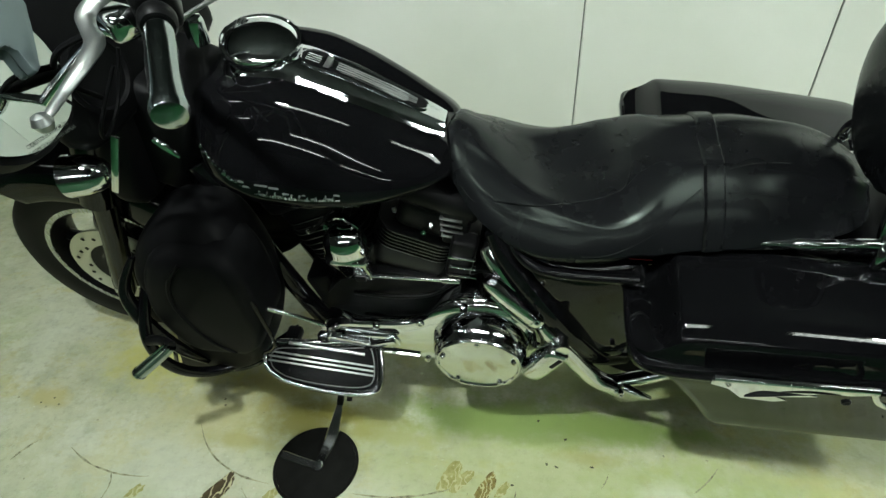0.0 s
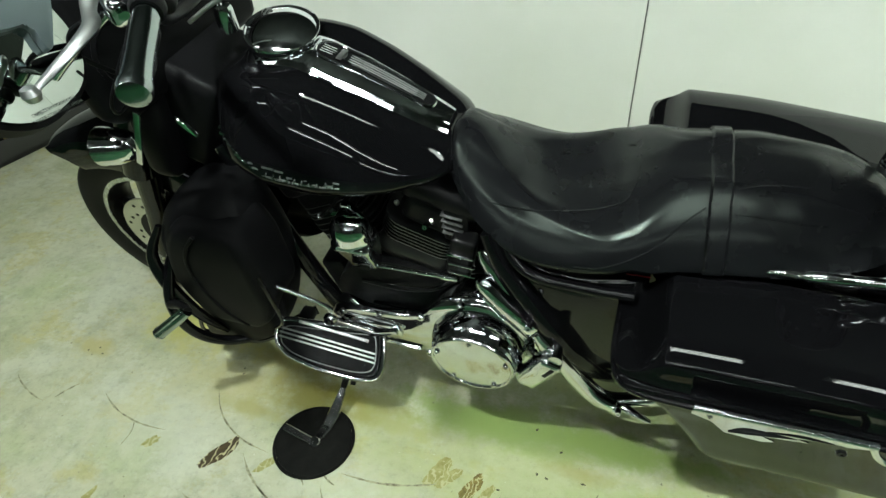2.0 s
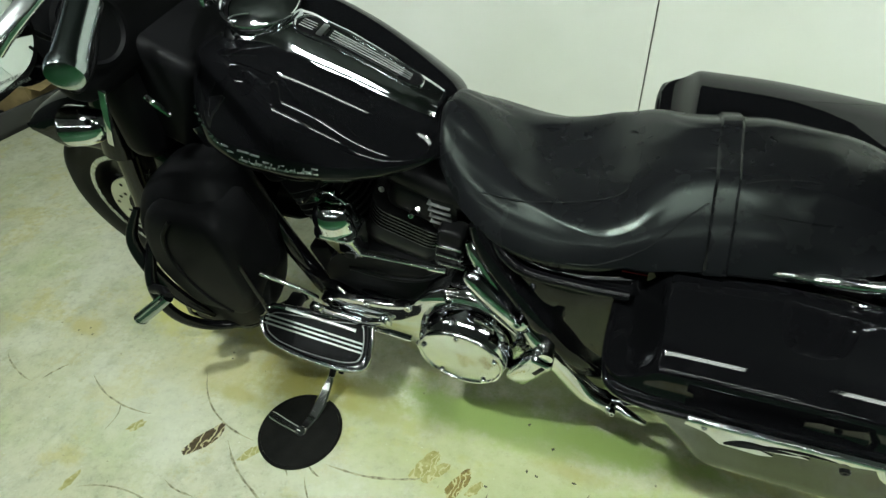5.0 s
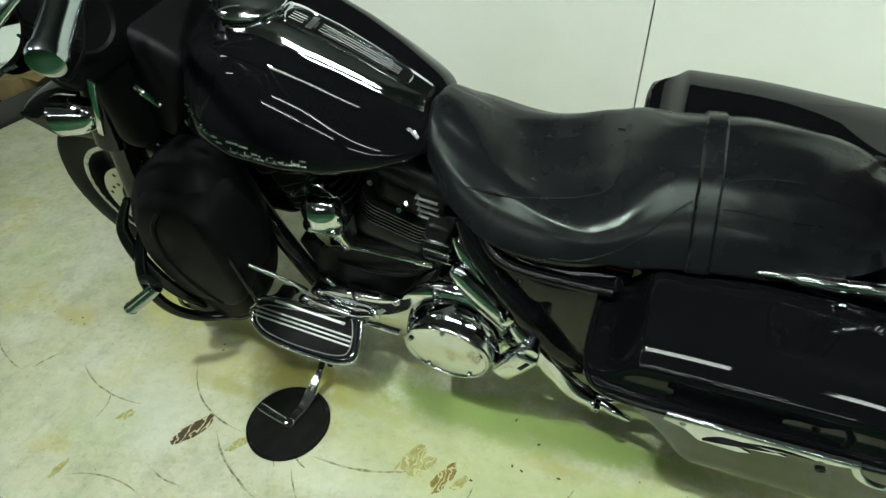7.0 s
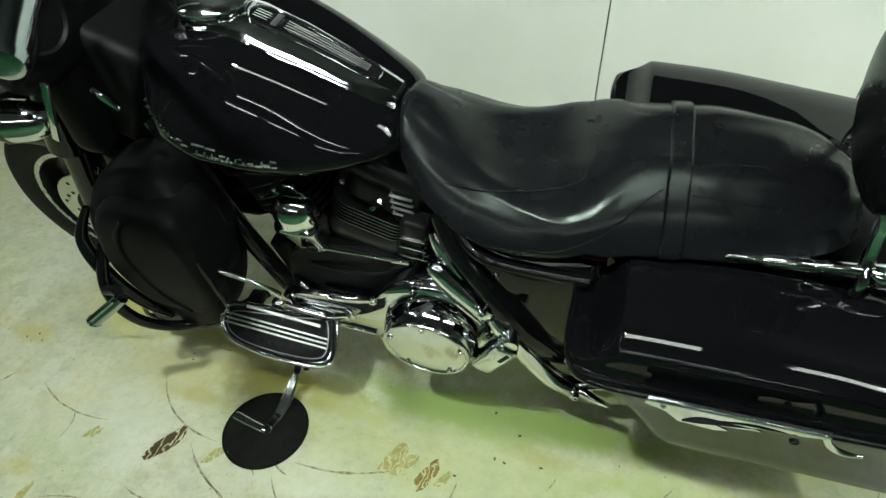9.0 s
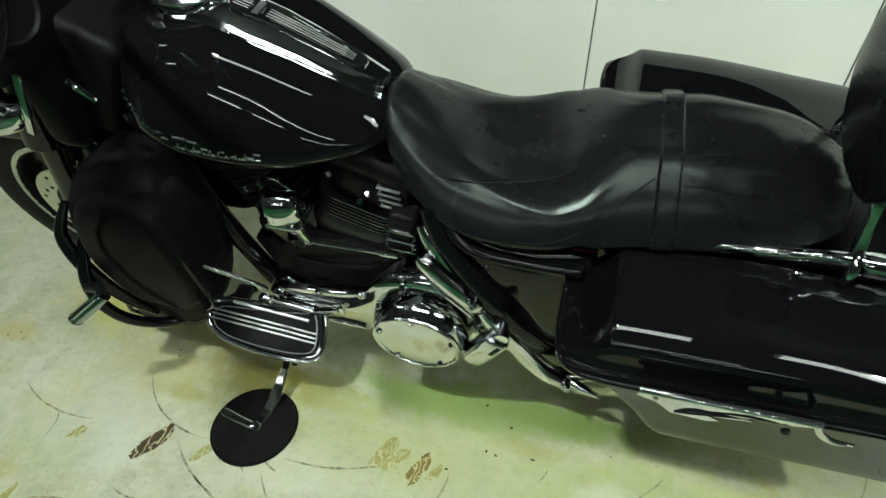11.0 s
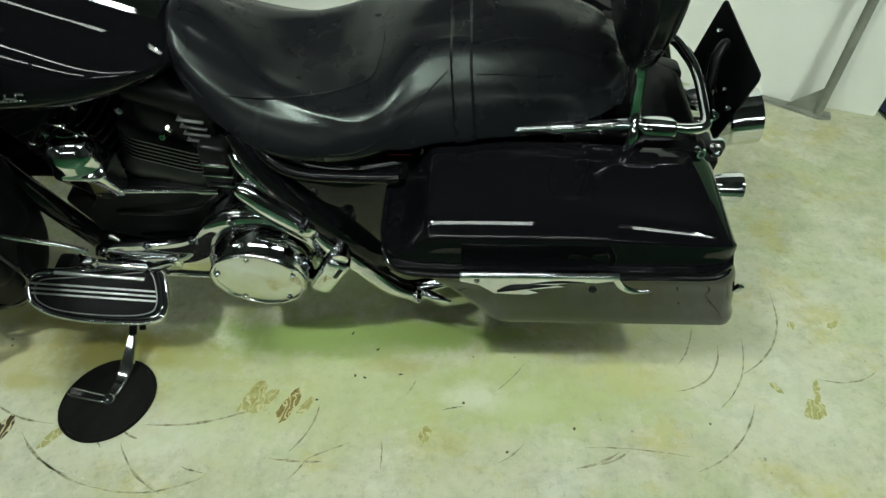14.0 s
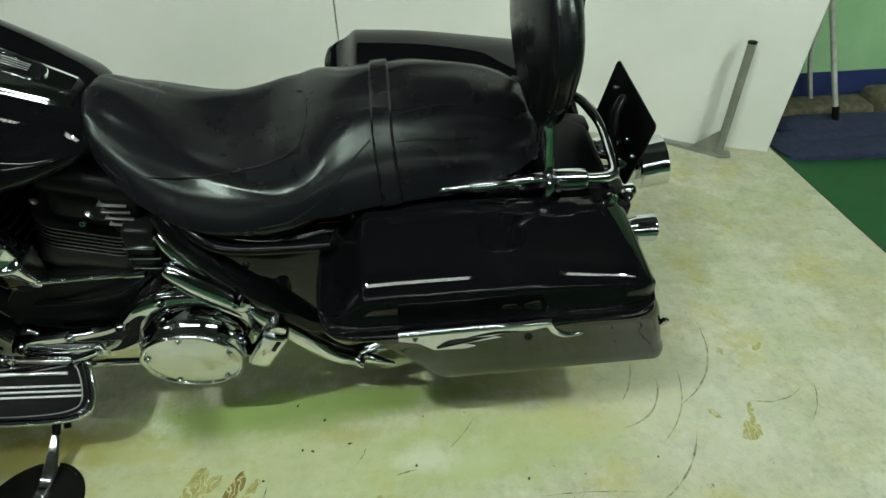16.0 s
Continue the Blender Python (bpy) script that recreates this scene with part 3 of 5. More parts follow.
# round chrome fuel cap on the console
cm = pose(-0.484, 0.016, 1.020, 9, 9)
cap = part("fuel_cap", lathe([(0.075, -0.06), (0.074, -0.014), (0.078, -0.010), (0.080, 0.002), (0.0785, 0.008), (0.075, 0.009), (0.072, 0.006), (0.070, 0.0075), (0.06, 0.0125), (0.045, 0.0175), (0.025, 0.0205), (0.0, 0.0215)], cm, 56), CHROME, bike, "round domed chrome fuel door")
part("cap_lock", lathe([(0.012, 0.010), (0.012, 0.017), (0.008, 0.018), (0.0, 0.0165)], cm @ pose(-0.045, 0.030, 0), 16), SATIN, cap)
part("ignition_switch", lathe([(0.021, -0.02), (0.021, 0.025), (0.018, 0.033), (0.009, 0.036), (0.006, 0.03), (0, 0.03)], pose(-0.618, 0.02, 1.035, 2, 4), 24), CHROME, bike)
part("gauge_rim", tube([(-0.625, -0.075, 1.075), (-0.57, -0.05, 1.105), (-0.51, -0.03, 1.128)], 0.0045, 10, 16), LEVERALU, bike)
part("fork_bracket", flat_bar([(-0.640, -0.205, 0.940), (-0.622, -0.205, 0.922), (-0.606, -0.202, 0.898)], [0.010, 0.016, 0.006], 0.008, (0.7, 0, 0.7)), CHROME, bike)

# raised metal tank emblem, drawn as plain bars along the flank
random.seed(3)


def flank_point(x, z):
    return (x, -tank_flank(x, z, 0.001), z)


emblem = part("tank_emblem", tube([flank_point(x, z) for x, z in ((-0.50, 0.829), (-0.44, 0.821), (-0.37, 0.813), (-0.305, 0.806))], [0.0016, 0.0026, 0.0026, 0.0016], 8, 24), SATIN, bike, "raised silver emblem bars")
for k in range(12):
    u = k / 11
    x, z = -0.592 + 0.095 * u, 0.882 - 0.046 * u
    part("emblem_bar", rbox(0.006 + 0.008 * random.random(), 0.004, 0.004 + 0.006 * random.random(), pose(*flank_point(x, z + 0.006 * random.random()), -25, 20 + 40 * random.random(), 18 - 14 * u), 0.001), GRIPMETAL, emblem)
for x, z, w in ((-0.488, 0.846, 0.030), (-0.455, 0.843, 0.026), (-0.476, 0.837, 0.036), (-0.430, 0.838, 0.020)):
    part("emblem_bar", rbox(w, 0.004, 0.0042, pose(*flank_point(x, z), -26, 7), 0.001), LEVERALU, emblem)
for i in range(10):
    x = -0.462 + i * 0.0162
    z = float(np.interp(x, [-0.462, -0.315], [0.828, 0.814]))
    part("emblem_bar", rbox(0.0034, 0.004, 0.010, pose(*flank_point(x, z), -26, 24), 0.001), SATIN, emblem)
    if i % 3 != 1:
        part("emblem_bar", rbox(0.013, 0.004, 0.0032, pose(*flank_point(x + 0.006, z + 0.0035 * (1 if i % 2 else -1)), -26, 7), 0.001), LEVERALU, emblem)

# seat
SEAT = [(-0.137, 0.800, 0.800, 0.795, 0.785, 0.025), (-0.125, 0.836, 0.830, 0.812, 0.778, 0.062), (-0.10, 0.858, 0.846, 0.815, 0.768, 0.098), (-0.065, 0.846, 0.820, 0.790, 0.750, 0.136), (-0.03, 0.820, 0.797, 0.768, 0.716, 0.163),
        (0.03, 0.772, 0.767, 0.738, 0.650, 0.186), (0.09, 0.742, 0.751, 0.713, 0.618, 0.196), (0.16, 0.738, 0.756, 0.698, 0.606, 0.200), (0.22, 0.754, 0.774, 0.700, 0.622, 0.198), (0.27, 0.783, 0.789, 0.718, 0.650, 0.193),
        (0.295, 0.796, 0.790, 0.729, 0.660, 0.189), (0.32, 0.806, 0.790, 0.738, 0.668, 0.185), (0.345, 0.811, 0.790, 0.744, 0.672, 0.181), (0.37, 0.814, 0.790, 0.748, 0.676, 0.178), (0.39, 0.816, 0.792, 0.749, 0.678, 0.176), (0.41, 0.818, 0.794, 0.750, 0.680, 0.174), (0.47, 0.825, 0.804, 0.753, 0.680, 0.170), (0.55, 0.824, 0.799, 0.750, 0.682, 0.160),
        (0.61, 0.811, 0.784, 0.748, 0.690, 0.152), (0.65, 0.796, 0.770, 0.748, 0.705, 0.139), (0.685, 0.778, 0.764, 0.748, 0.716, 0.116), (0.706, 0.766, 0.760, 0.748, 0.726, 0.085), (0.716, 0.757, 0.754, 0.747, 0.736, 0.045)]


# the crest where the cushion's top rolls over into its side: x, share of the half width, height
CREST = [(-0.137, 0.60, 0.800), (-0.10, 0.59, 0.846), (-0.05, 0.55, 0.809), (0.02, 0.555, 0.771), (0.06, 0.60, 0.754), (0.14, 0.72, 0.7375), (0.19, 0.81, 0.732), (0.23, 0.84, 0.733), (0.265, 0.81, 0.746), (0.295, 0.70, 0.768), (0.31, 0.60, 0.780), (0.325, 0.515, 0.791), (0.345, 0.445, 0.803), (0.37, 0.41, 0.811), (0.39, 0.41, 0.814), (0.41, 0.43, 0.814), (0.44, 0.52, 0.810), (0.51, 0.58, 0.803), (0.58, 0.60, 0.790), (0.65, 0.62, 0.777), (0.69, 0.62, 0.764), (0.716, 0.62, 0.752)]
crest = np.array(CREST)
SEAT = [(x, zt, float(np.interp(x, crest[:, 0], crest[:, 2])), zm, zb, w, float(np.interp(x, crest[:, 0], crest[:, 1])), float(np.interp(x, [0.05, 0.14, 0.40, 0.43, 0.60, 0.68], [0.14, 0.11, 0.11, 0.12, 0.12, 0.15])), float(np.interp(x, [0.40, 0.43], [0.20, 0.40])), float(np.interp(x, [-0.12, -0.08, 0.06, 0.14, 0.26, 0.31, 0.575, 0.60, 0.68], [0.0, 0.8, 0.8, 0.0, 0.0, 1.0, 1.0, 0.3, 0.0]))) for x, zt, zs, zm, zb, w in SEAT]


def seat_half(zt, zc, zm, zb, w, k, inner=0.17, rise=0.20, drop=0.0):
    low = zc - 0.003 - (0.40 + 0.22 * drop) * (zc - zm + 0.017)
    side = zm - 0.020 - 0.030 * drop
    a = ((0.45 - 0.10 * drop) * k + 0.55 + 0.10 * drop) * w
    return [(0, zt), (0.5 * (k - inner + 0.17) * w, zt - (0.35 if rise < 0.5 else 0.06) * (zt - zc)), ((k - inner) * w, zc + rise * (zt - zc) + 0.001), (k * w, zc - 0.003), (k * w + 0.40 * (a - k * w), zc - 0.003 - 0.34 * (zc - 0.003 - low)), (a, low), (w, side), (0.98 * w, side - (0.45 - 0.05 * drop) * (side - zb) + 0.006 * (1 - drop)), (0.86 * w, zb + 0.10 * (zm - zb)), (0.7 * w, zb), (0, zb)]


SEATROWS = spl(SEAT, 90)
def rise_at(x):
    return float(np.interp(x, [0.10, 0.26, 0.60, 0.72], [0.05, 0.20, 0.20, 0.12]))


seat = part("seat", loft([far_side(section(r[0], seat_half(*r[1:]), 80), rise_at(r[0]), 0.0) for r in SEATROWS]), VINYL, bike, "smooth black vinyl two-up seat")


def seat_skin(x, u, lift=0.0):
    """A point on the seat's left skin: u from 0 at the middle of the top to 1 under the edge."""
    k = np.array(SEAT)
    row = [float(np.interp(x, k[:, 0], k[:, i])) for i in range(1, 10)]
    pts = curve(seat_half(*row), 61)
    y, z = pts[int(u * 60)]
    y2, z2 = pts[max(0, int(u * 60) - 1)]
    d = Vector((0, -(y - y2), z - z2))
    nrm = Vector((0, -d.z, d.y))
    nrm = nrm.normalized() if nrm.length > 1e-9 else Vector((0, 0, 1))
    if nrm.y > 0 and u > 0.3 or (u <= 0.3 and nrm.z < 0):
        nrm = -nrm
    return Vector((x, -y, z)) + nrm * lift


# stitched seams: rider's scoop, cushion sides, and the joint to the passenger's part
def on_seat(points):
    """Points x, y laid on the seat's top."""
    k = np.array(SEAT)
    out = []
    for x, y in points:
        top = curve(seat_half(*[float(np.interp(x, k[:, 0], k[:, i])) for i in range(1, 10)]), 81)[:48]
        out.append(Vector((x, y, float(np.interp(abs(y), [p[0] for p in top], [p[1] for p in top])) + 0.0006 + rise_at(x) * max(0.0, y))))
    return out


for side in (1,):
    part("seam", tube(on_seat([(x, y * side) for x, y in ((-0.085, -0.108), (-0.05, -0.137), (0.0, -0.138), (0.07, -0.130), (0.12, -0.118), (0.17, -0.101), (0.21, -0.092), (0.235, -0.086))]), 0.0014, 6, 80), VINYL, seat)
part("seam", tube(on_seat(((0.235, -0.086), (0.250, -0.074), (0.260, -0.035), (0.262, 0.0), (0.260, 0.035), (0.250, 0.074), (0.235, 0.086))), 0.0011, 6, 60), VINYL, seat)
part("seam", tube([seat_skin(x, u, 0.0005) for x, u in ((0.17, 0.60), (0.22, 0.585), (0.27, 0.56), (0.31, 0.53), (0.35, 0.47), (0.383, 0.42))], 0.0014, 6, 60), VINYL, seat)
for row in (((0.432, -0.113), (0.47, -0.114), (0.53, -0.112), (0.58, -0.106)), ((0.432, -0.073), (0.47, -0.062), (0.52, -0.053), (0.575, -0.047)), ((0.432, 0.113), (0.47, 0.114), (0.53, 0.112), (0.58, 0.106))):
    part("seam", tube(on_seat(row), 0.0012, 6, 40), VINYL, seat)
# grab strap across the seat
rings = []
for r in spl(SEAT, 200):
    if not 0.385 <= r[0] <= 0.4265:
        continue
    e = 0.0045 if 0.388 < r[0] < 0.4235 else 0.001
    h = seat_half(*r[1:])
    ring = section(r[0], [(y * (1 + e / max(y, 0.05)), z + (e if i < 7 else 0)) for i, (y, z) in enumerate(h)], 80)
    rings.append([(p[0] + 0.10 * max(0.0, 0.80 - p[2]), p[1], p[2]) for p in far_side(ring, rise_at(r[0]), 0.0)])
part("grab_strap", loft(rings), VINYL, bike, "black vinyl passenger strap")

# passenger backrest on chrome stems
part("backrest_stem", tube([(0.704, -0.178, 0.680), (0.708, -0.172, 0.705), (0.707, -0.150, 0.735), (0.704, -0.137, 0.774), (0.699, -0.120, 0.827), (0.703, -0.05, 0.87), (0.706, 0.05, 0.87), (0.708, 0.09, 0.825), (0.712, 0.125, 0.77), (0.722, 0.14, 0.70), (0.735, 0.14, 0.665)], 0.0105, 14, 60), CHROME, bike)
rings = []
for h, w, d in spl([(0.0, 0.030, 0.006), (0.008, 0.055, 0.015), (0.04, 0.088, 0.029), (0.09, 0.117, 0.041), (0.15, 0.136, 0.048), (0.19, 0.140, 0.049), (0.24, 0.128, 0.045), (0.28, 0.102, 0.036), (0.305, 0.066, 0.022), (0.313, 0.028, 0.01)], 34):
    rings.append([(0.698 - 0.06 * h + d * (1 if math.cos(t) > 0 else 0.85) * math.copysign(abs(math.cos(t)) ** 0.75, math.cos(t)), w * math.copysign(abs(math.sin(t)) ** 0.8, math.sin(t)) * (1.30 if math.sin(t) < 0 else 1.0) - 0.022, 0.780 + h) for t in np.linspace(0, 2 * math.pi, 40, False)])
pad = part("backrest_pad", loft(rings), VINYL, bike, "padded black vinyl backrest")
for e in (-0.012, 0.014):
    part("pad_piping", tube([(0.698 - 0.06 * h + e, w * 1.30 * side * 0.985 - 0.022, 0.780 + h) for side, h, w in ((-1, 0.03, 0.080), (-1, 0.07, 0.108), (-1, 0.12, 0.129), (-1, 0.17, 0.139), (-1, 0.22, 0.134), (-1, 0.26, 0.117))], 0.0022, 8, 30), VINYL, pad)
part("pad_plate", rbox(0.006, 0.15, 0.16, pose(0.742, 0, 0.95, 0, -3), 0.003), PLASTIC, pad)

# chrome luggage rail, a loop behind the seat
left_rail = [(0.455, -0.150, 0.668), (0.475, -0.156, 0.690), (0.51, -0.160, 0.706), (0.60, -0.160, 0.709), (0.68, -0.160, 0.718), (0.75, -0.158, 0.712), (0.80, -0.154, 0.703), (0.832, -0.148, 0.700), (0.848, -0.130, 0.700), (0.855, -0.08, 0.702), (0.858, 0.0, 0.706)]
right_rail = [(0.845, 0.045, 0.714), (0.828, 0.078, 0.720), (0.80, 0.094, 0.722), (0.75, 0.10, 0.722), (0.66, 0.105, 0.715)]
rail = part("luggage_rail", tube(left_rail + right_rail, [0.004, 0.005, 0.0058, 0.0080] + [0.0108] * (len(left_rail) + len(right_rail) - 4), 14, 130), CHROME, bike, "chrome luggage rail loop")
for s in (-1,):
    part("rail_clamp", tube([(0.722, s * 0.1585, 0.709), (0.730, s * 0.158, 0.709), (0.775, s * 0.155, 0.703), (0.783, s * 0.1545, 0.702)], [0.015, 0.021, 0.021, 0.015], 18, 24), CHROME, rail)
    part("rail_sleeve", tube([(0.560, s * 0.160, 0.7080), (0.568, s * 0.160, 0.7083), (0.630, s * 0.160, 0.7122), (0.638, s * 0.160, 0.7130)], [0.0085, 0.0118, 0.0118, 0.0085], 14), CHROME, rail)
    part("rail_bracket", rbox(0.09, 0.008, 0.05, pose(0.70, s * 0.146, 0.69), 0.003), CHROME, rail)
    bolt((0.672, s * 0.16, 0.640), (0, s, 0.3), 0.012, 0.018, rail, CHROME)
    for x, z in ((0.382, 0.662), (0.426, 0.668)):
        bolt((x, s * 0.158, z), (0, s, 0.6), 0.005, 0.010, rail, CHROME)

# number plate on its bracket, tail lamp and signals
m = pose(0.910, 0.016, 0.698, 0, 8, 0)
numberplate = part("number_plate", plate(rounded(0.155, 0.235, 0.012), 0.003, m @ pose(0, 0, 0, 0, 90, 0)), PLASTIC, bike, "dark back of the number plate")
part("plate_bracket", tube([(0.900, -0.055, 0.640), (0.884, -0.045, 0.668), (0.878, -0.030, 0.705), (0.880, -0.005, 0.738), (0.893, 0.015, 0.752), (0.902, 0.022, 0.752)], 0.0095, 12, 36), ENGINE, numberplate)
part("plate_bracket", tube([(0.900, -0.020, 0.640), (0.886, -0.012, 0.672), (0.882, 0.004, 0.705), (0.884, 0.024, 0.728)], 0.007, 10, 24), ENGINE, numberplate)
part("bracket_tie", rbox(0.010, 0.045, 0.016, pose(0.884, -0.024, 0.690, 0, 8), 0.003), SATIN, numberplate)
for y, z in ((-0.07, 0.655), (0.07, 0.745), (-0.03, 0.640), (-0.045, 0.700), (-0.085, 0.690)):
    bolt((0.907, y, z), (-1, 0, 0), 0.0055, 0.010, numberplate, GRIPMETAL)
bar = part("signal_bar", tube([(0.90, -0.16, 0.535), (0.905, 0.16, 0.535)], 0.011, 12), CHROME, bike)


def signal(p, d, name="turn_signal", r=0.031):
    b = part(name, lathe([(0.0, -0.06), (0.012, -0.057), (r * 0.75, -0.04), (r * 0.97, -0.012), (r, 0.015), (r * 1.03, 0.018), (r * 1.03, 0.026), (r * 0.95, 0.028)], aim(p, d), 28), CHROME, bike, "chrome bullet signal lamp")
    part("lens", lathe([(r * 0.94, 0.0270), (r * 0.8, 0.0275), (0.0, 0.029)], aim(p, d), 24), RED if p[0] > 0 else AMBER, b)
    return b


signal((0.965, -0.115, 0.500), (1, 0, 0))
signal((0.965, 0.150, 0.505), (1, 0, 0), r=0.039)
part("signal_stalk", tube([(0.91, -0.12, 0.535), (0.95, -0.116, 0.50)], 0.010, 10), CHROME, bike)
part("tail_bracket", rbox(0.05, 0.09, 0.05, pose(0.90, -0.07, 0.555), 0.01), ENGINE, bike)
part("rear_fascia", rbox(0.20, 0.27, 0.17, pose(0.775, 0, 0.575, 0, 22), 0.05, 5), PLASTIC, bike)
part("tail_frame", rbox(0.20, 0.06, 0.05, pose(0.78, -0.12, 0.62, 0, 12), 0.012), ENGINE, bike)
part("tail_frame", rbox(0.20, 0.06, 0.05, pose(0.78, 0.12, 0.62, 0, 12), 0.012), ENGINE, bike)


# fasteners and brackets under the seat's tail
for p, d, r, h in (((0.713, 0.124, 0.752), (-0.3, -0.4, 1), 0.011, 0.014), ((0.751, 0.088, 0.712), (-0.2, -0.5, 1), 0.010, 0.014), ((0.700, -0.068, 0.692), (0, -0.7, 0.7), 0.009, 0.012), ((0.841, -0.160, 0.655), (0.2, -1, 0.3), 0.011, 0.016),
                   ((0.895, -0.116, 0.612), (0.2, -0.8, 0.5), 0.013, 0.018), ((0.868, -0.100, 0.690), (0, -0.9, 0.4), 0.011, 0.015), ((0.760, -0.150, 0.640), (0, -1, 0.3), 0.010, 0.014)):
    bolt(p, d, r, h, bike, CHROME, "tail_bolt")
part("seat_bracket", rbox(0.05, 0.05, 0.006, pose(0.715, 0.125, 0.728, 10, 12), 0.002), ENGINE, bike)
part("stem_clamp", rbox(0.020, 0.024, 0.060, pose(0.728, -0.148, 0.690, 0, -12), 0.006), CHROME, bike)
part("fender_strut", tube([(0.60, -0.125, 0.66), (0.72, -0.13, 0.64), (0.83, -0.13, 0.60), (0.89, -0.12, 0.54)], 0.010, 10, 24), ENGINE, bike)
part("tail_wire", tube([(0.84, -0.10, 0.66), (0.87, -0.11, 0.61), (0.885, -0.08, 0.57), (0.90, -0.03, 0.55)], 0.004, 8, 24), ENGINE, bike)
lamp = part("tail_lamp", lathe([(0.0, -0.045), (0.014, -0.040), (0.019, -0.015), (0.0195, 0.02), (0.017, 0.024)], aim((0.940, -0.03, 0.535), (1, 0, 0)), 22), CHROME, bike, "small chrome tail lamp")
part("lens", lathe([(0.017, 0.0235), (0.012, 0.028), (0.0, 0.030)], aim((0.940, -0.03, 0.535), (1, 0, 0)), 18), AMBER, lamp)


# saddlebags
def saddlebag(s):
    """s: -1 the left bag, 1 the right one."""
    rings = []
    for z, x0, x1, yo, yi in spl([(0.303, 0.490, 0.984, 0.332, 0.155), (0.315, 0.472, 0.998, 0.346, 0.145), (0.38, 0.432, 0.974, 0.350, 0.142), (0.47, 0.370, 0.942, 0.355, 0.142), (0.53, 0.325, 0.916, 0.360, 0.142), (0.565, 0.312, 0.890, 0.360, 0.142)], 20):
        w, d = x1 - x0, yo - yi
        rings.append([(x0 + w / 2 + x, s * (yi + d / 2 + y), z) for x, y in rounded(w, d, 0.032, 6)])
    body = part("saddlebag", loft(rings), PAINT, bike, "gloss black hard saddlebag")
    # lid: a rim, a raised crown with a sloped front
    def lid_ring(x, top, drop, out):
        yi, yo = 0.150, out
        e = min(1.0, max(0.0, (top - 0.602) / 0.068))
        return [(x, s * y, z) for y, z in curve([(yi, 0.570), (yi - 0.002, min(0.605, top - 0.004)), (yi + 0.004, top - 0.010 * e), (yi + 0.02, top + 0.002 * e), (yi + 0.06, top + 0.003 * e), (yo - 0.115, top), (yo - 0.09, top - 0.003 * e), (yo - 0.065, top - 0.0095 * e), (yo - 0.043, top - 0.0185 * e), (yo - 0.029, top - 0.0275 * e), (yo - 0.021, top - 0.040 * e), (yo - 0.016, 0.586 + 0.2 * (top - 0.03 * e - 0.586)), (yo - 0.010, 0.583), (yo - 0.004, 0.579), (yo, 0.571), (yo - 0.002, 0.559), (yo - 0.02, 0.556), (0.26, 0.565)], 64, True)]
    short = 0.022 if s > 0 else 0.0  # the far lid ends sooner in front
    keys = [(0.268, 0.588, 0.0, 0.345), (0.282, 0.594, 0.0, 0.368), (0.300, 0.600, 0.0, 0.377), (0.316, 0.614, 0.0, 0.378), (0.333, 0.640, 0.0, 0.378), (0.347, 0.664, 0.0, 0.379), (0.355, 0.6715, 0.0, 0.379), (0.37, 0.6735, 0.0, 0.379), (0.50, 0.677, 0.0, 0.381), (0.65, 0.672, 0.0, 0.380),
            (0.76, 0.663, 0.0, 0.380), (0.82, 0.656, 0.0, 0.379), (0.850, 0.647, 0.0, 0.376), (0.872, 0.629, 0.0, 0.370), (0.888, 0.604, 0.0, 0.358)]
    lid = part("saddlebag_lid", loft([lid_ring(r[0] + short * max(0.0, (0.355 - r[0]) / 0.087), *r[1:]) for r in spl(keys, 110)]), PAINT, body)
    outline = [(0.272, 0.333), (0.285, 0.362), (0.33, 0.376), (0.45, 0.3795), (0.60, 0.381), (0.75, 0.378), (0.835, 0.378), (0.868, 0.371), (0.884, 0.352), (0.888, 0.29), (0.888, 0.23), (0.886, 0.17)]
    part("lid_bead", tube([(0.270 + short, s * 0.20, 0.592), (0.267 + short, s * 0.29, 0.588), *[(x + short * max(0.0, (0.355 - x) / 0.087), s * (y + 0.002), 0.5645 + max(0.0, 0.30 - x) * 0.5) for x, y in outline]], 0.0065, 10, 60), PAINT, lid)
    return body


lbag = saddlebag(-1)
rbag = saddlebag(1)
rbag.matrix_basis = pose(0.36, 0, 0.700, 13) @ pose(0, 0, 0, 0, 7) @ pose(-0.36, 0, -0.67)
# cut-out chrome guard along the left bag
flame = [(0.0, 0.0), (0.268, 0.0), (0.268, -0.014), (0.235, -0.022), (0.20, -0.02), (0.165, -0.03), (0.185, -0.036), (0.15, -0.042), (0.118, -0.048), (0.14, -0.058), (0.12, -0.066), (0.062, -0.062), (0.034, -0.034), (0.0, -0.022)]
guard = part("bag_guard", plate(flame, 0.003, Matrix.Translation((0.408, -0.398, 0.598)) @ FACE_LEFT), CHROME, lbag, "chrome guard cut in flame shapes")
part("guard_roll", tube([(0.408, -0.399, 0.598), (0.676, -0.399, 0.600)], 0.0075, 12), CHROME, guard)
part("guard_tail", tube([(0.672, -0.399, 0.594), (0.69, -0.399, 0.565), (0.715, -0.398, 0.548), (0.745, -0.396, 0.545)], [0.006, 0.006, 0.005, 0.002], 10, 24), CHROME, guard)
part("guard_flame", tube([(0.575, -0.399, 0.566), (0.54, -0.399, 0.562), (0.50, -0.3995, 0.556), (0.475, -0.3995, 0.543)], [0.001, 0.004, 0.006, 0.002], 8, 24), ENGINE, guard)
part("guard_flame", tube([(0.625, -0.399, 0.577), (0.58, -0.399, 0.578), (0.53, -0.3995, 0.570)], [0.001, 0.003, 0.001], 8, 20), ENGINE, guard)
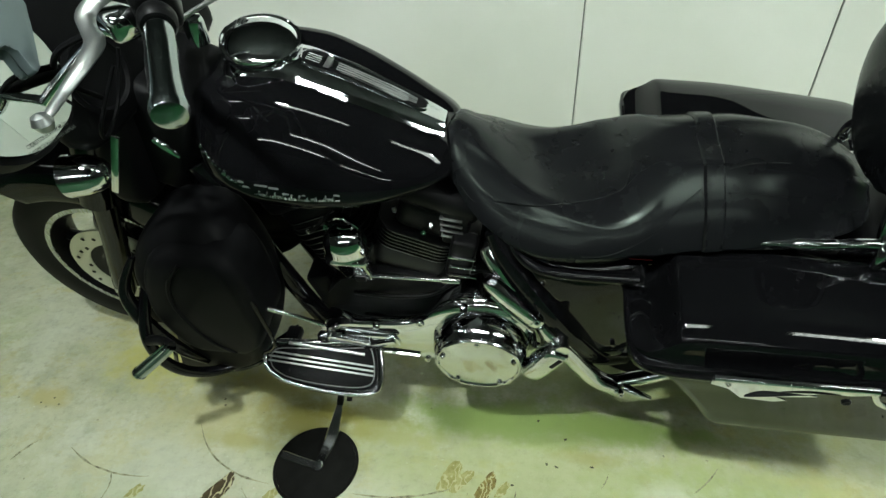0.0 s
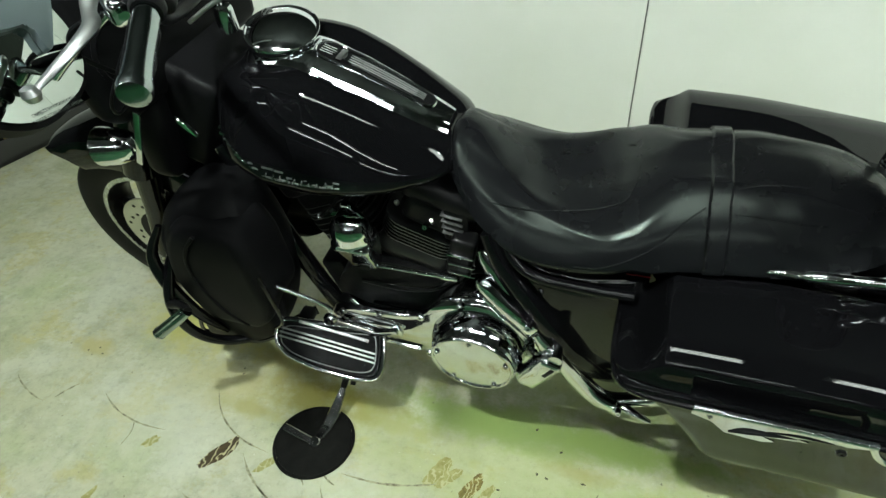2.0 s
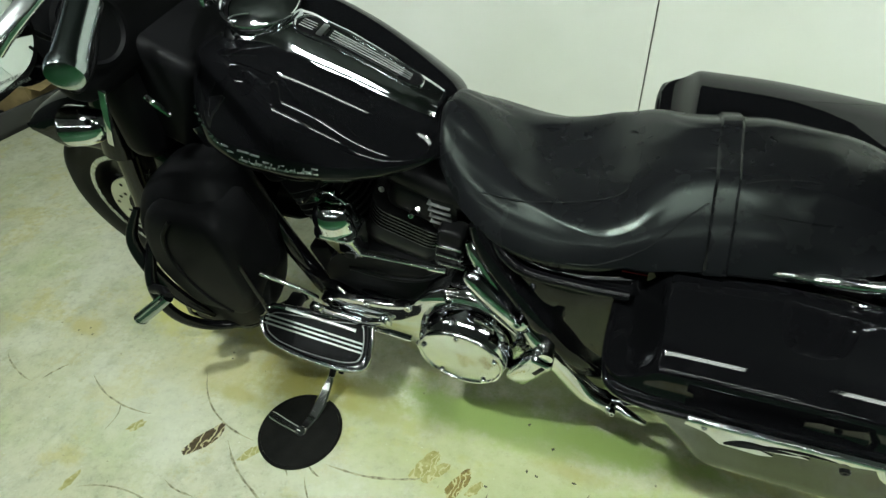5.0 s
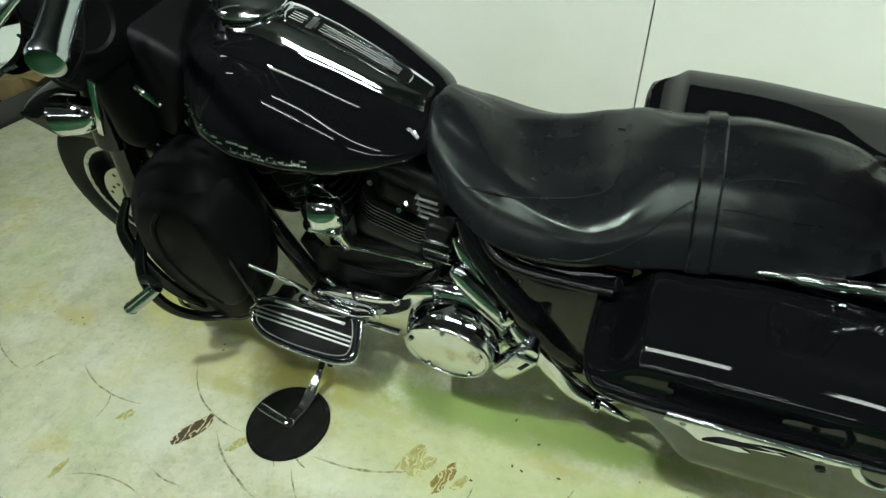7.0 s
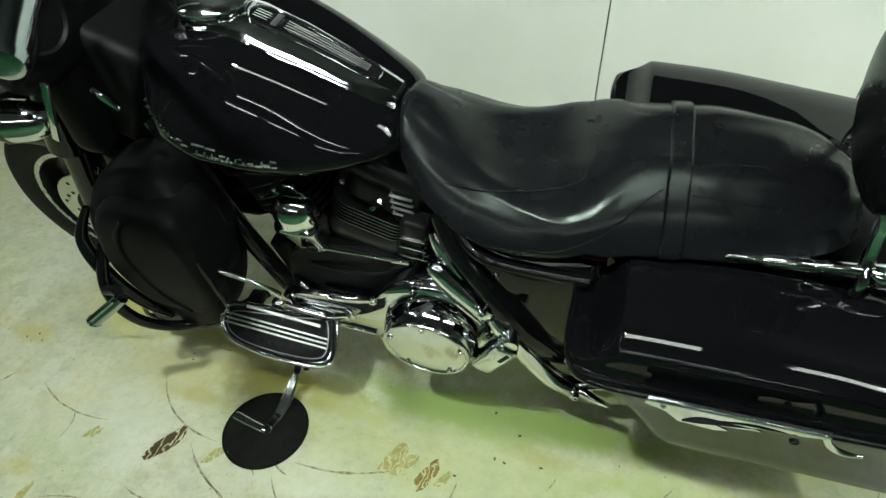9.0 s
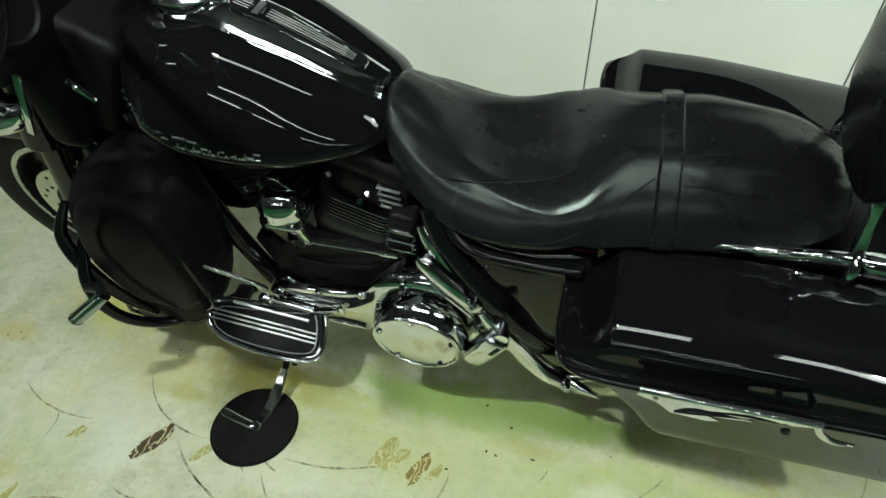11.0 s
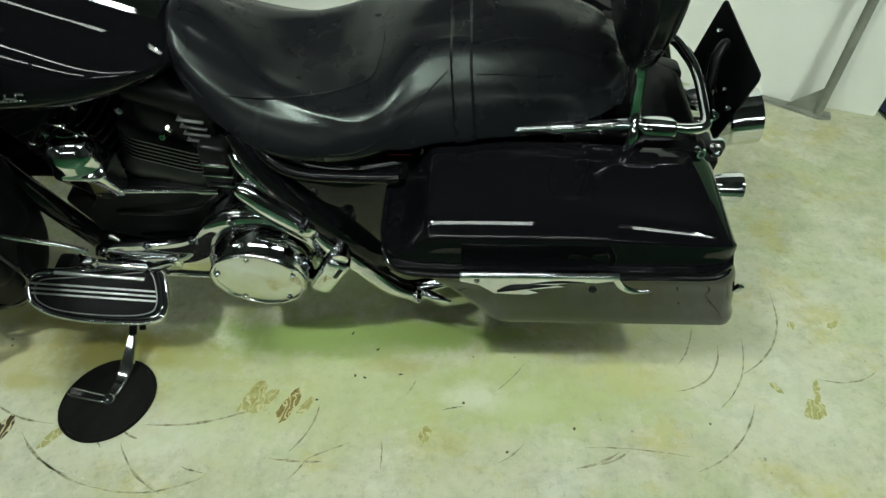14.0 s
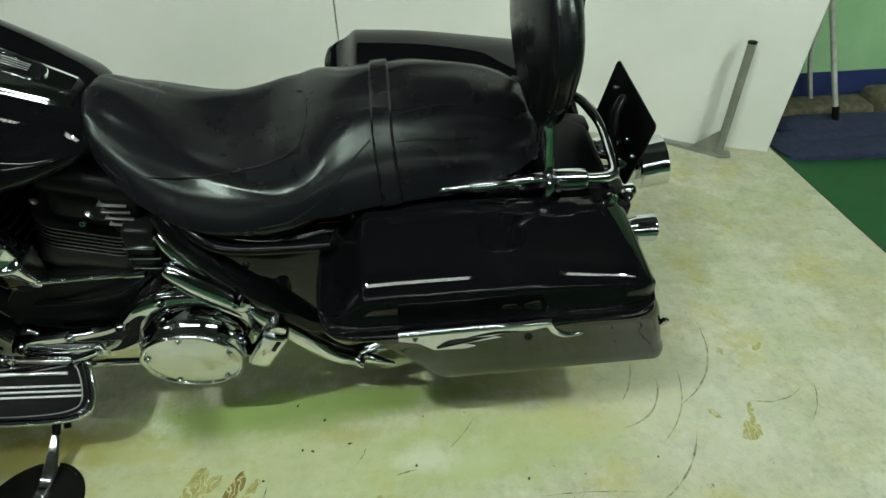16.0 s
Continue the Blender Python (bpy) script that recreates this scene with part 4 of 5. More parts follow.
bolt((0.640, -0.400, 0.560), (0, -1, 0), 0.008, 0.006, guard, ENGINE)
bolt((0.437, -0.400, 0.580), (0, -1, 0), 0.005, 0.004, guard, SATIN)
part("bag_latch", rbox(0.014, 0.012, 0.022, pose(0.948, -0.338, 0.462, 0, 18), 0.004), CHROME, lbag)
# red reflector strip at the bag's front and lid hinge
part("reflector_strip", rbox(0.046, 0.003, 0.002, pose(0.292, -0.168, 0.6475), 0.0005), RED, lbag)
part("lid_catch", tube([(0.615, -0.16, 0.645), (0.63, -0.175, 0.682), (0.66, -0.175, 0.682)], 0.004, 8, 16), CHROME, lbag)

# mufflers and the left head pipe with its chrome shields
for s, far, end, k in ((-1, 0.90, 0.36, 1.0), (1, 1.150, 0.340, 1.5)):
    mf = part("muffler", tube([(0.44, s * 0.19, 0.275), (0.50, s * 0.21, 0.285), (0.62, s * 0.235, 0.30), (0.80, s * 0.262, 0.325), (far, s * 0.27, end)], [0.024, 0.042, 0.045, 0.046, 0.046], 28, 40), CHROME, bike, "long chrome muffler")
    part("muffler_tip", lathe([(k * r, x) for r, x in ((0.046, -0.03), (0.049, -0.025), (0.050, 0.05), (0.047, 0.052), (0.042, 0.045), (0.04, -0.02))], aim((far, s * 0.27, end), (1, 0, 0.19)), 32), CHROME, mf)
pipe = part("head_pipe", tube([(-0.02, -0.165, 0.65), (0.0, -0.185, 0.615), (0.06, -0.205, 0.520), (0.13, -0.21, 0.425), (0.17, -0.21, 0.365), (0.22, -0.215, 0.290), (0.28, -0.22, 0.240), (0.36, -0.205, 0.245), (0.45, -0.19, 0.275)], 0.019, 18, 70), CHROME, bike, "chrome head pipe with heat shields")
part("shield_rail", tube([(-0.010, -0.232, 0.572), (0.03, -0.240, 0.525), (0.085, -0.240, 0.462)], 0.0035, 8, 16), CHROME, pipe)
part("heat_shield", tube([(-0.018, -0.212, 0.606), (-0.008, -0.216, 0.594), (0.03, -0.222, 0.552), (0.088, -0.224, 0.490), (0.098, -0.222, 0.478)], [0.014, 0.020, 0.022, 0.022, 0.014], 20, 30), CHROME, pipe)
part("heat_shield", tube([(0.105, -0.220, 0.462), (0.130, -0.224, 0.425), (0.170, -0.224, 0.365), (0.212, -0.226, 0.302), (0.255, -0.229, 0.255), (0.31, -0.232, 0.230)], [0.014, 0.021, 0.022, 0.022, 0.022, 0.017], 20, 40), CHROME, pipe)
for p, d in (((0.082, -0.223, 0.497), (0.68, 0, -0.73)), ((0.30, -0.230, 0.230), (1, 0, 0.0))):
    part("shield_clamp", lathe([(0.0215, -0.006), (0.0245, -0.003), (0.0245, 0.003), (0.0215, 0.006)], aim(p, d), 24), CHROME, pipe)
    bolt((p[0] + 0.010, p[1] - 0.020, p[2] + 0.018), (0, -1, 0.4), 0.008, 0.016, pipe, CHROME)
part("shield_hook", tube([(0.32, -0.235, 0.240), (0.35, -0.246, 0.240), (0.385, -0.250, 0.226)], [0.012, 0.011, 0.006], 12, 16), CHROME, pipe)

# side cover and frame behind the engine
part("side_cover", loft([[(x, -y, z) for x, y, z in curve([(x0, yy, z0), ((x0 + x1) / 2, yy + 0.004, z0 - 0.004), (x1, yy, z0), (x1 + 0.004, yy, (z0 + z1) / 2), (x1, yy, z1), ((x0 + x1) / 2, yy + 0.006, z1 + 0.002), (x0, yy, z1), (x0 - 0.004, yy, (z0 + z1) / 2)], 40, True)]
                                for yy, x0, x1, z0, z1 in ((0.11, 0.05, 0.31, 0.30, 0.62), (0.17, 0.05, 0.31, 0.30, 0.62), (0.186, 0.062, 0.302, 0.315, 0.605), (0.192, 0.09, 0.28, 0.35, 0.58))]), PAINT, bike, "gloss black side cover")
part("frame_tube", tube([(0.02, -0.165, 0.70), (0.05, -0.19, 0.655), (0.10, -0.20, 0.628), (0.20, -0.20, 0.618), (0.29, -0.20, 0.618)], 0.0115, 14, 40), PAINT, bike)
part("frame_tube", tube([(-0.01, -0.16, 0.70), (0.03, -0.185, 0.62), (0.12, -0.20, 0.48), (0.20, -0.195, 0.36), (0.26, -0.17, 0.28), (0.33, -0.13, 0.22)], [0.020, 0.026, 0.029, 0.029, 0.026, 0.02], 16, 40), PAINT, bike)
part("frame_tube", tube([(-0.01, 0.16, 0.70), (0.03, 0.185, 0.62), (0.12, 0.20, 0.48), (0.20, 0.205, 0.36), (0.25, 0.205, 0.29)], 0.016, 14, 40), PAINT, bike)
part("frame_core", rbox(0.38, 0.20, 0.30, pose(0.14, 0, 0.45), 0.03), ENGINE, bike)
part("swing_arm", rbox(0.46, 0.05, 0.06, pose(0.27, -0.13, 0.31), 0.015), ENGINE, bike)
part("swing_arm", rbox(0.46, 0.05, 0.06, pose(0.27, 0.13, 0.31), 0.015), ENGINE, bike)

# engine: crankcase, two finned cylinders, rocker covers
part("crankcase", loft([[(-0.26 + a * math.cos(t), y, 0.36 + b * math.sin(t)) for t in np.linspace(0, 2 * math.pi, 36, False)] for y, a, b in ((-0.15, 0.15, 0.12), (-0.14, 0.19, 0.155), (0.0, 0.20, 0.165), (0.14, 0.19, 0.155), (0.16, 0.15, 0.12))]), ENGINE, bike, "black engine case")
part("gearbox", rbox(0.32, 0.24, 0.20, pose(-0.02, 0.0, 0.42), 0.03), ENGINE, bike)
part("engine_sump", rbox(0.5, 0.24, 0.10, pose(-0.12, 0.0, 0.225), 0.03), ENGINE, bike)
for tilt, cx in ((-24.0, -0.36), (21.0, -0.215)):
    rear_one = tilt > 0
    axis = pose(cx, 0, 0.50, 0, tilt)
    cylinder = part("cylinder", rbox(0.115, 0.13, 0.26, axis @ pose(0, 0, 0.07), 0.02), ENGINE, bike, "black finned engine cylinder")
    if rear_one:
        part("cylinder_base", rbox(0.205, 0.250, 0.095, axis @ pose(-0.014, 0, 0.022), 0.044, 5), JUG, cylinder)
        heights = [0.062 + 0.0112 * k for k in range(6)]
    else:
        heights = [-0.02 + 0.0175 * k for k in range(12)]
    for k, h in enumerate(heights):
        w = 0.168 + (0.036 if rear_one else 0.022 * math.sin(k / 11 * math.pi) + (0.01 if k > 6 else 0))
        m = axis @ pose(-0.014 if rear_one else 0, 0, h)
        part("fin", plate(rounded(w, 0.242 if rear_one else 0.235, 0.05, 6), 0.0045, m), ENGINE, cylinder)
        if rear_one or k >= 2:
            part("fin_edge", plate(rounded(w * 0.985, 0.2445 if rear_one else 0.238, 0.05, 6), 0.0014, m), FIN, cylinder)
    part("cylinder_head", rbox(0.165, 0.228, 0.10, axis @ pose(0, 0, 0.175), 0.03, 3), ENGINE, cylinder)
    part("rocker_cover", rbox(0.19, 0.24, 0.06, axis @ pose(0, 0, 0.235), 0.022, 3), ENGINE, cylinder)
    if rear_one:
        for k in range(4):
            head_fin = rbox(0.050, 0.030, 0.0018, pose(-0.105, -0.112, 0.634 + 0.0175 * k, 0, 10), 0.0006)
            part("head_fin", head_fin, FIN, cylinder)
        part("head_block", rbox(0.060, 0.09, 0.10, pose(-0.098, -0.075, 0.655, 0, 4), 0.008), ENGINE, cylinder)
    bolt((cx + (0.05 if rear_one else -0.03), -0.125, 0.655), (0, -1, 0.3), 0.007, 0.016, cylinder, CHROME)
    bolt((cx + (0.115 if rear_one else 0.03), -0.125, 0.63), (0, -1, 0.2), 0.007, 0.014, cylinder, CHROME)

# rocker bolts, plug wires and small fittings on the engine
for p in ((-0.225, -0.128, 0.712), (-0.149, -0.128, 0.669), (-0.305, -0.128, 0.722), (-0.405, -0.126, 0.655), (-0.445, -0.124, 0.625)):
    bolt(p, (0.1, -0.5, 1), 0.0055, 0.012, bike, SATIN, "rocker_bolt")
part("plug_wire", tube([(-0.36, -0.10, 0.71), (-0.385, -0.145, 0.69), (-0.415, -0.150, 0.66), (-0.43, -0.125, 0.64)], 0.0045, 8, 24), RUBBER, bike)
part("oil_line", tube([(-0.10, -0.14, 0.50), (-0.16, -0.165, 0.475), (-0.25, -0.165, 0.455), (-0.36, -0.15, 0.44)], 0.006, 8, 24), ENGINE, bike)

# chrome horn cover between the cylinders
rings = []
for z, cx, w, d, q in spl([(0.524, -0.324, 0.028, 0.014, 0.36), (0.527, -0.324, 0.034, 0.019, 0.34), (0.550, -0.326, 0.038, 0.026, 0.34), (0.580, -0.332, 0.044, 0.036, 0.36), (0.604, -0.337, 0.052, 0.045, 0.45), (0.612, -0.339, 0.0545, 0.048, 0.75), (0.620, -0.340, 0.0525, 0.046, 0.95),
                           (0.640, -0.341, 0.0515, 0.046, 1.0), (0.660, -0.341, 0.0455, 0.041, 1.0), (0.675, -0.340, 0.034, 0.031, 1.0), (0.683, -0.340, 0.020, 0.018, 1.0), (0.686, -0.340, 0.005, 0.005, 1.0)], 60):
    rings.append([(cx + w * math.copysign(abs(math.cos(t)) ** q, math.cos(t)), -0.160 + d * math.copysign(abs(math.sin(t)) ** q, math.sin(t)), z) for t in np.linspace(0, 2 * math.pi, 48, False)])
horn = part("horn_cover", loft(rings), CHROME, bike, "domed chrome horn cover")
part("horn_slot", rbox(0.026, 0.010, 0.026, pose(-0.318, -0.181, 0.543, -14), 0.003), ENGINE, horn)
part("horn_mount", tube([(-0.335, -0.10, 0.700), (-0.338, -0.135, 0.690), (-0.340, -0.15, 0.670)], 0.010, 12, 16), ENGINE, horn)
part("horn_bracket", flat_bar([(-0.362, -0.150, 0.694), (-0.350, -0.150, 0.708), (-0.335, -0.150, 0.707), (-0.318, -0.150, 0.690), (-0.308, -0.150, 0.674)], [0.010, 0.016, 0.018, 0.014, 0.008], 0.006, (0, 1, 0)), CHROME, horn)

# chrome primary drive cover with its round clutch cover
def primary_ring(y, grow):
    top = [(-0.455, 0.30), (-0.448, 0.352), (-0.40, 0.382), (-0.33, 0.392), (-0.24, 0.402), (-0.185, 0.425), (-0.135, 0.474), (-0.07, 0.502), (0.0, 0.502), (0.062, 0.466), (0.10, 0.41), (0.112, 0.345), (0.095, 0.275), (0.05, 0.225), (-0.02, 0.205), (-0.10, 0.215), (-0.17, 0.240), (-0.26, 0.248), (-0.36, 0.246), (-0.43, 0.262)]
    c = (-0.17, 0.34)
    return [(c[0] + (x - c[0]) * grow[0], -y, c[1] + (z - c[1]) * grow[1]) for x, z in curve(top, 90, True)]


primary = part("primary_cover", loft([primary_ring(0.10, (1, 1)), primary_ring(0.185, (1, 1)), primary_ring(0.200, (0.985, 0.965)), primary_ring(0.208, (0.955, 0.90)), primary_ring(0.211, (0.85, 0.78))]), CHROME, bike, "chrome primary drive cover")
dm = aim((-0.038, -0.205, 0.358), (0, -1, 0))
part("clutch_dome", lathe([(0.118, -0.02), (0.1175, 0.010), (0.1160, 0.022), (0.1135, 0.034), (0.1100, 0.045), (0.1055, 0.055), (0.100, 0.064)], dm, 64), CHROME, primary)
derby = part("derby_cover", lathe([(0.101, 0.062), (0.1035, 0.065), (0.1035, 0.071), (0.100, 0.0755), (0.096, 0.0755), (0.0935, 0.072), (0.088, 0.0725), (0.06, 0.0765), (0.03, 0.0785), (0.0, 0.079)], dm, 64), POLISH, primary, "round polished clutch cover")
for k in range(5):
    a = radians(90 + 72 * k)
    bolt(dm @ Vector((0.088 * math.cos(a), 0.088 * math.sin(a), 0.073)), (0, -1, 0), 0.0065, 0.006, derby, CHROME)
for x, z in ((-0.075, 0.487), (0.045, 0.462), (-0.185, 0.412), (-0.30, 0.385), (-0.41, 0.365), (0.096, 0.36), (-0.18, 0.252), (-0.36, 0.257), (0.06, 0.25), (-0.44, 0.30)):
    bolt((x, -0.203, z), (0, -1, 0), 0.0105, 0.012, primary, CHROME)
part("inspection_cover", plate(rounded(0.16, 0.05, 0.022), 0.008, Matrix.Translation((-0.325, -0.212, 0.322)) @ pose(0, 0, 0, 0, -2) @ FACE_LEFT, 0.002), CHROME, primary)
part("primary_rib", tube([(-0.44, -0.210, 0.285), (-0.33, -0.213, 0.278), (-0.20, -0.213, 0.268)], 0.006, 8, 16), CHROME, primary)
# chrome block behind the clutch: passenger peg mount
peg = part("passenger_peg", rbox(0.055, 0.05, 0.135, pose(0.118, -0.248, 0.358, 0, 30), 0.014, 3), CHROME, bike, "folded chrome passenger peg")
part("peg_hinge", tube([(0.152, -0.20, 0.425), (0.154, -0.262, 0.425)], 0.016, 14), CHROME, peg)
part("peg_slot", rbox(0.010, 0.004, 0.040, pose(0.142, -0.2725, 0.385, 0, 30), 0.001), ENGINE, peg)

# shift linkage and rods
part("shift_rod", tube([(-0.295, -0.178, 0.545), (-0.10, -0.178, 0.548)], 0.005, 10), CHROME, bike)
part("rod_end", tube([(-0.125, -0.178, 0.5476), (-0.085, -0.178, 0.5484)], 0.008, 10), CHROME, bike)
part("shift_rod", tube([(-0.39, -0.185, 0.395), (-0.33, -0.20, 0.36), (-0.28, -0.205, 0.345)], 0.006, 10, 14), CHROME, bike)
lever = part("shift_lever", tube([(-0.565, -0.272, 0.526), (-0.545, -0.267, 0.510), (-0.49, -0.252, 0.468), (-0.435, -0.238, 0.420), (-0.425, -0.235, 0.400)], [0.0075, 0.0055, 0.0055, 0.006, 0.009], 12, 26), CHROME, bike, "chrome shift lever")
bolt((-0.428, -0.238, 0.372), (0, -1, 0), 0.019, 0.016, lever, CHROME)
part("linkage_arm", rbox(0.13, 0.014, 0.022, pose(-0.385, -0.225, 0.333, 0, 10), 0.005), CHROME, lever)
part("linkage_arm", rbox(0.10, 0.012, 0.018, pose(-0.30, -0.222, 0.320, 0, -24), 0.005), CHROME, lever)
part("coil_cover", rbox(0.06, 0.05, 0.12, pose(-0.085, -0.13, 0.585, 0, 12), 0.012, 3), ENGINE, bike)
for z in (0.545, 0.575, 0.605):
    part("cover_rib", rbox(0.062, 0.012, 0.0042, pose(-0.08, -0.158, z, 0, 6), 0.0015), CHROME, bike)

# rider's floorboard
bu, bv = Vector((0.984, 0.161, -0.072)), Vector((-0.105, 0.864, 0.492))
bn = bu.cross(bv).normalized()
bdm = Matrix.Translation((-0.447, -0.280, 0.276)) @ Matrix((bu, bv, bn)).transposed().to_4x4()
shape = [(-0.150, 0.040), (-0.141, 0.062), (-0.120, 0.0715), (-0.06, 0.070), (0.04, 0.067), (0.125, 0.068), (0.147, 0.061), (0.155, 0.030), (0.158, -0.010), (0.155, -0.045), (0.138, -0.066), (0.085, -0.070), (-0.016, -0.054), (-0.088, -0.033), (-0.120, -0.016), (-0.144, 0.008)]
outline = [tuple(p) for p in curve(shape, 90, True)]
board = part("floorboard", plate(outline, 0.016, bdm, 0.004), CHROME, bike, "chrome floorboard with a ribbed rubber pad")
part("rubber_pad", plate([(x * 0.925, y * 0.83) for x, y in outline], 0.008, bdm @ pose(0, 0, 0.0105), 0.002), PLASTIC, board)
part("board_rim", tube([bdm @ Vector((x * 0.985, y * 0.965, 0.007)) for x, y in outline], 0.0075, 10, closed=True), CHROME, board)
part("pad_trim", tube([bdm @ Vector((x * 0.87, y * 0.72, 0.0145)) for x, y in outline], 0.0014, 6, closed=True), FIN, board)
for k in range(3):
    part("pad_strip", tube([bdm @ Vector((x, 0.046 - 0.0115 * k - 0.165 * (x + 0.14), 0.0155)) for x in (-0.136, -0.05, 0.05, 0.135)], 0.0024, 8), LEVERALU, board)
part("pad_strip", tube([bdm @ Vector((x, 0.068 - 0.17 * (x + 0.10), 0.0155)) for x in (-0.085, 0.02, 0.112)], 0.0042, 8), LEVERALU, board)
part("board_bracket", rbox(0.05, 0.035, 0.07, pose(-0.315, -0.20, 0.30, 0, 20), 0.008), ENGINE, board)
part("board_bracket", rbox(0.04, 0.06, 0.03, pose(-0.55, -0.20, 0.285), 0.008), ENGINE, board)

# side stand
stand = part("side_stand", flat_bar([(-0.420, -0.305, 0.143), (-0.422, -0.325, 0.130), (-0.430, -0.38, 0.098), (-0.438, -0.415, 0.086), (-0.446, -0.462, 0.092)], [0.014, 0.022, 0.034, 0.030, 0.022], 0.014, (1, 0, 0)), POLISH, bike, "bright metal side stand swung out")
part("stand_shaft", tube([(-0.415, -0.20, 0.225), (-0.418, -0.275, 0.165), (-0.420, -0.312, 0.138)], [0.011, 0.010, 0.009], 12, 12), ENGINE, stand)
part("stand_foot", lathe([(0.0, -0.014), (0.013, -0.013), (0.016, -0.006), (0.016, 0.006), (0.013, 0.010), (0.0, 0.011)], pose(-0.446, -0.466, 0.094, 10), 20), CHROME, stand)
part("stand_tab", flat_bar([(-0.446, -0.468, 0.099), (-0.50, -0.458, 0.095), (-0.543, -0.449, 0.093), (-0.553, -0.447, 0.094)], [0.018, 0.020, 0.022, 0.018], 0.011, (0, 1, 0)), POLISH, stand)
part("stand_spring", tube([(-0.39, -0.215, 0.215), (-0.395, -0.30, 0.145)], 0.008, 10), ENGINE, stand)

# leg-side fairing lowers
def lower(s):
    rings = []
    for z, x0, x1, y0, y1 in spl([(0.152, -0.895, -0.80, 0.17, 0.238), (0.165, -0.918, -0.755, 0.15, 0.256), (0.205, -0.904, -0.682, 0.12, 0.270), (0.27, -0.874, -0.612, 0.15, 0.282), (0.37, -0.838, -0.566, 0.118, 0.290), (0.48, -0.84, -0.540, 0.105, 0.294), (0.58, -0.838, -0.54, 0.09, 0.292), (0.67, -0.80, -0.555, 0.09, 0.280), (0.73, -0.75, -0.58, 0.10, 0.256), (0.755, -0.71, -0.61, 0.12, 0.22)], 30):
        w, d = x1 - x0, y1 - y0
        lift = 0.28 * max(0.0, 0.37 - z) if s > 0 else 0.0  # the far one ends higher
        rings.append([(x0 + w / 2 + x, s * (y0 + d / 2 + y), z + lift) for x, y in rounded(w, d, min(w, d) * 0.30, 7)])
    shell = part("lower_fairing", loft(rings), PLASTIC, bike, "black lower fairing with a glove box")
    rings = []
    for z, x0, x1, y0, y1 in spl([(0.345, -0.735, -0.63, 0.22, 0.296), (0.36, -0.762, -0.598, 0.18, 0.308), (0.41, -0.788, -0.560, 0.16, 0.314), (0.505, -0.802, -0.53, 0.16, 0.317), (0.61, -0.778, -0.53, 0.16, 0.315), (0.69, -0.736, -0.55, 0.16, 0.304), (0.715, -0.70, -0.585, 0.18, 0.280)], 26):
        w, d = x1 - x0, y1 - y0
        rings.append([(x0 + w / 2 + x, s * (y0 + d / 2 + y), z) for x, y in rounded(w, d, 0.030, 7)])
    box = part("glove_box", loft(rings), PLASTIC, shell, "soft black glove box cover")
    part("box_seam", tube([(-0.650, s * 0.309, 0.695), (-0.690, s * 0.3155, 0.65), (-0.715, s * 0.3165, 0.58), (-0.712, s * 0.3165, 0.50), (-0.685, s * 0.315, 0.42), (-0.64, s * 0.309, 0.365)], 0.005, 8, 30), PLASTIC, box)
    part("fairing_edge", tube([(-0.80, s * 0.265, 0.66), (-0.845, s * 0.298, 0.57), (-0.832, s * 0.312, 0.46), (-0.80, s * 0.306, 0.35), (-0.775, s * 0.282, 0.255)], [0.008, 0.015, 0.018, 0.015, 0.008], 14, 30, flat=0.7), PAINT, shell)
    part("box_edge", tube([(-0.60, s * 0.292, 0.672), (-0.545, s * 0.296, 0.60), (-0.528, s * 0.302, 0.50), (-0.532, s * 0.298, 0.40), (-0.582, s * 0.285, 0.335)], 0.005, 8, 30), PAINT, shell)
    part("fairing_lip", tube([(-0.868, s * 0.276, 0.275), (-0.900, s * 0.268, 0.205), (-0.905, s * 0.256, 0.170), (-0.85, s * 0.252, 0.158), (-0.765, s * 0.254, 0.165), (-0.690, s * 0.262, 0.203), (-0.620, s * 0.268, 0.26)], 0.006, 10, 30), PAINT, shell)
    bolt((-0.684, s * 0.272, 0.270), (0, s, 0), 0.008, 0.006, shell, SATIN)
    return shell


lower(-1)
lower(1)
# engine guard hoop with a chrome highway peg
guard_pts = [(-0.63, -0.10, 0.74), (-0.70, -0.20, 0.69), (-0.80, -0.26, 0.58), (-0.832, -0.335, 0.45), (-0.815, -0.345, 0.33), (-0.765, -0.30, 0.235), (-0.68, -0.22, 0.20), (-0.58, -0.12, 0.205)]
for s in (1, -1):
    part("engine_guard", tube([(x, y * s, z) for x, y, z in guard_pts], 0.0145, 14, 60), PAINT, bike)
peg = part("highway_peg", tube([(-0.735, -0.372, 0.478), (-0.775, -0.392, 0.450), (-0.825, -0.416, 0.414)], [0.013, 0.016, 0.0165], 14, 12), GRIPMETAL, bike, "dark highway foot peg with chrome strips")
for d in (-0.011, 0.0, 0.011):
    part("peg_strip", tube([(-0.745, -0.377 + d, 0.489 - abs(d) * 0.4), (-0.822, -0.415 + d, 0.432 - abs(d) * 0.4)], 0.0035, 8), CHROME, peg)
part("peg_cap", lathe([(0.0, 0.006), (0.010, 0.005), (0.0175, 0.001), (0.0175, -0.004), (0.0, -0.004)], aim((-0.825, -0.416, 0.414), (-0.81, -0.39, -0.58)), 18), CHROME, peg)
part("peg_arm", tube([(-0.735, -0.372, 0.478), (-0.775, -0.355, 0.47), (-0.815, -0.35, 0.455)], 0.012, 10, 10), ENGINE, peg)
part("regulator", rbox(0.07, 0.16, 0.19, pose(-0.455, -0.03, 0.345, 0, -14), 0.012), ENGINE, bike)
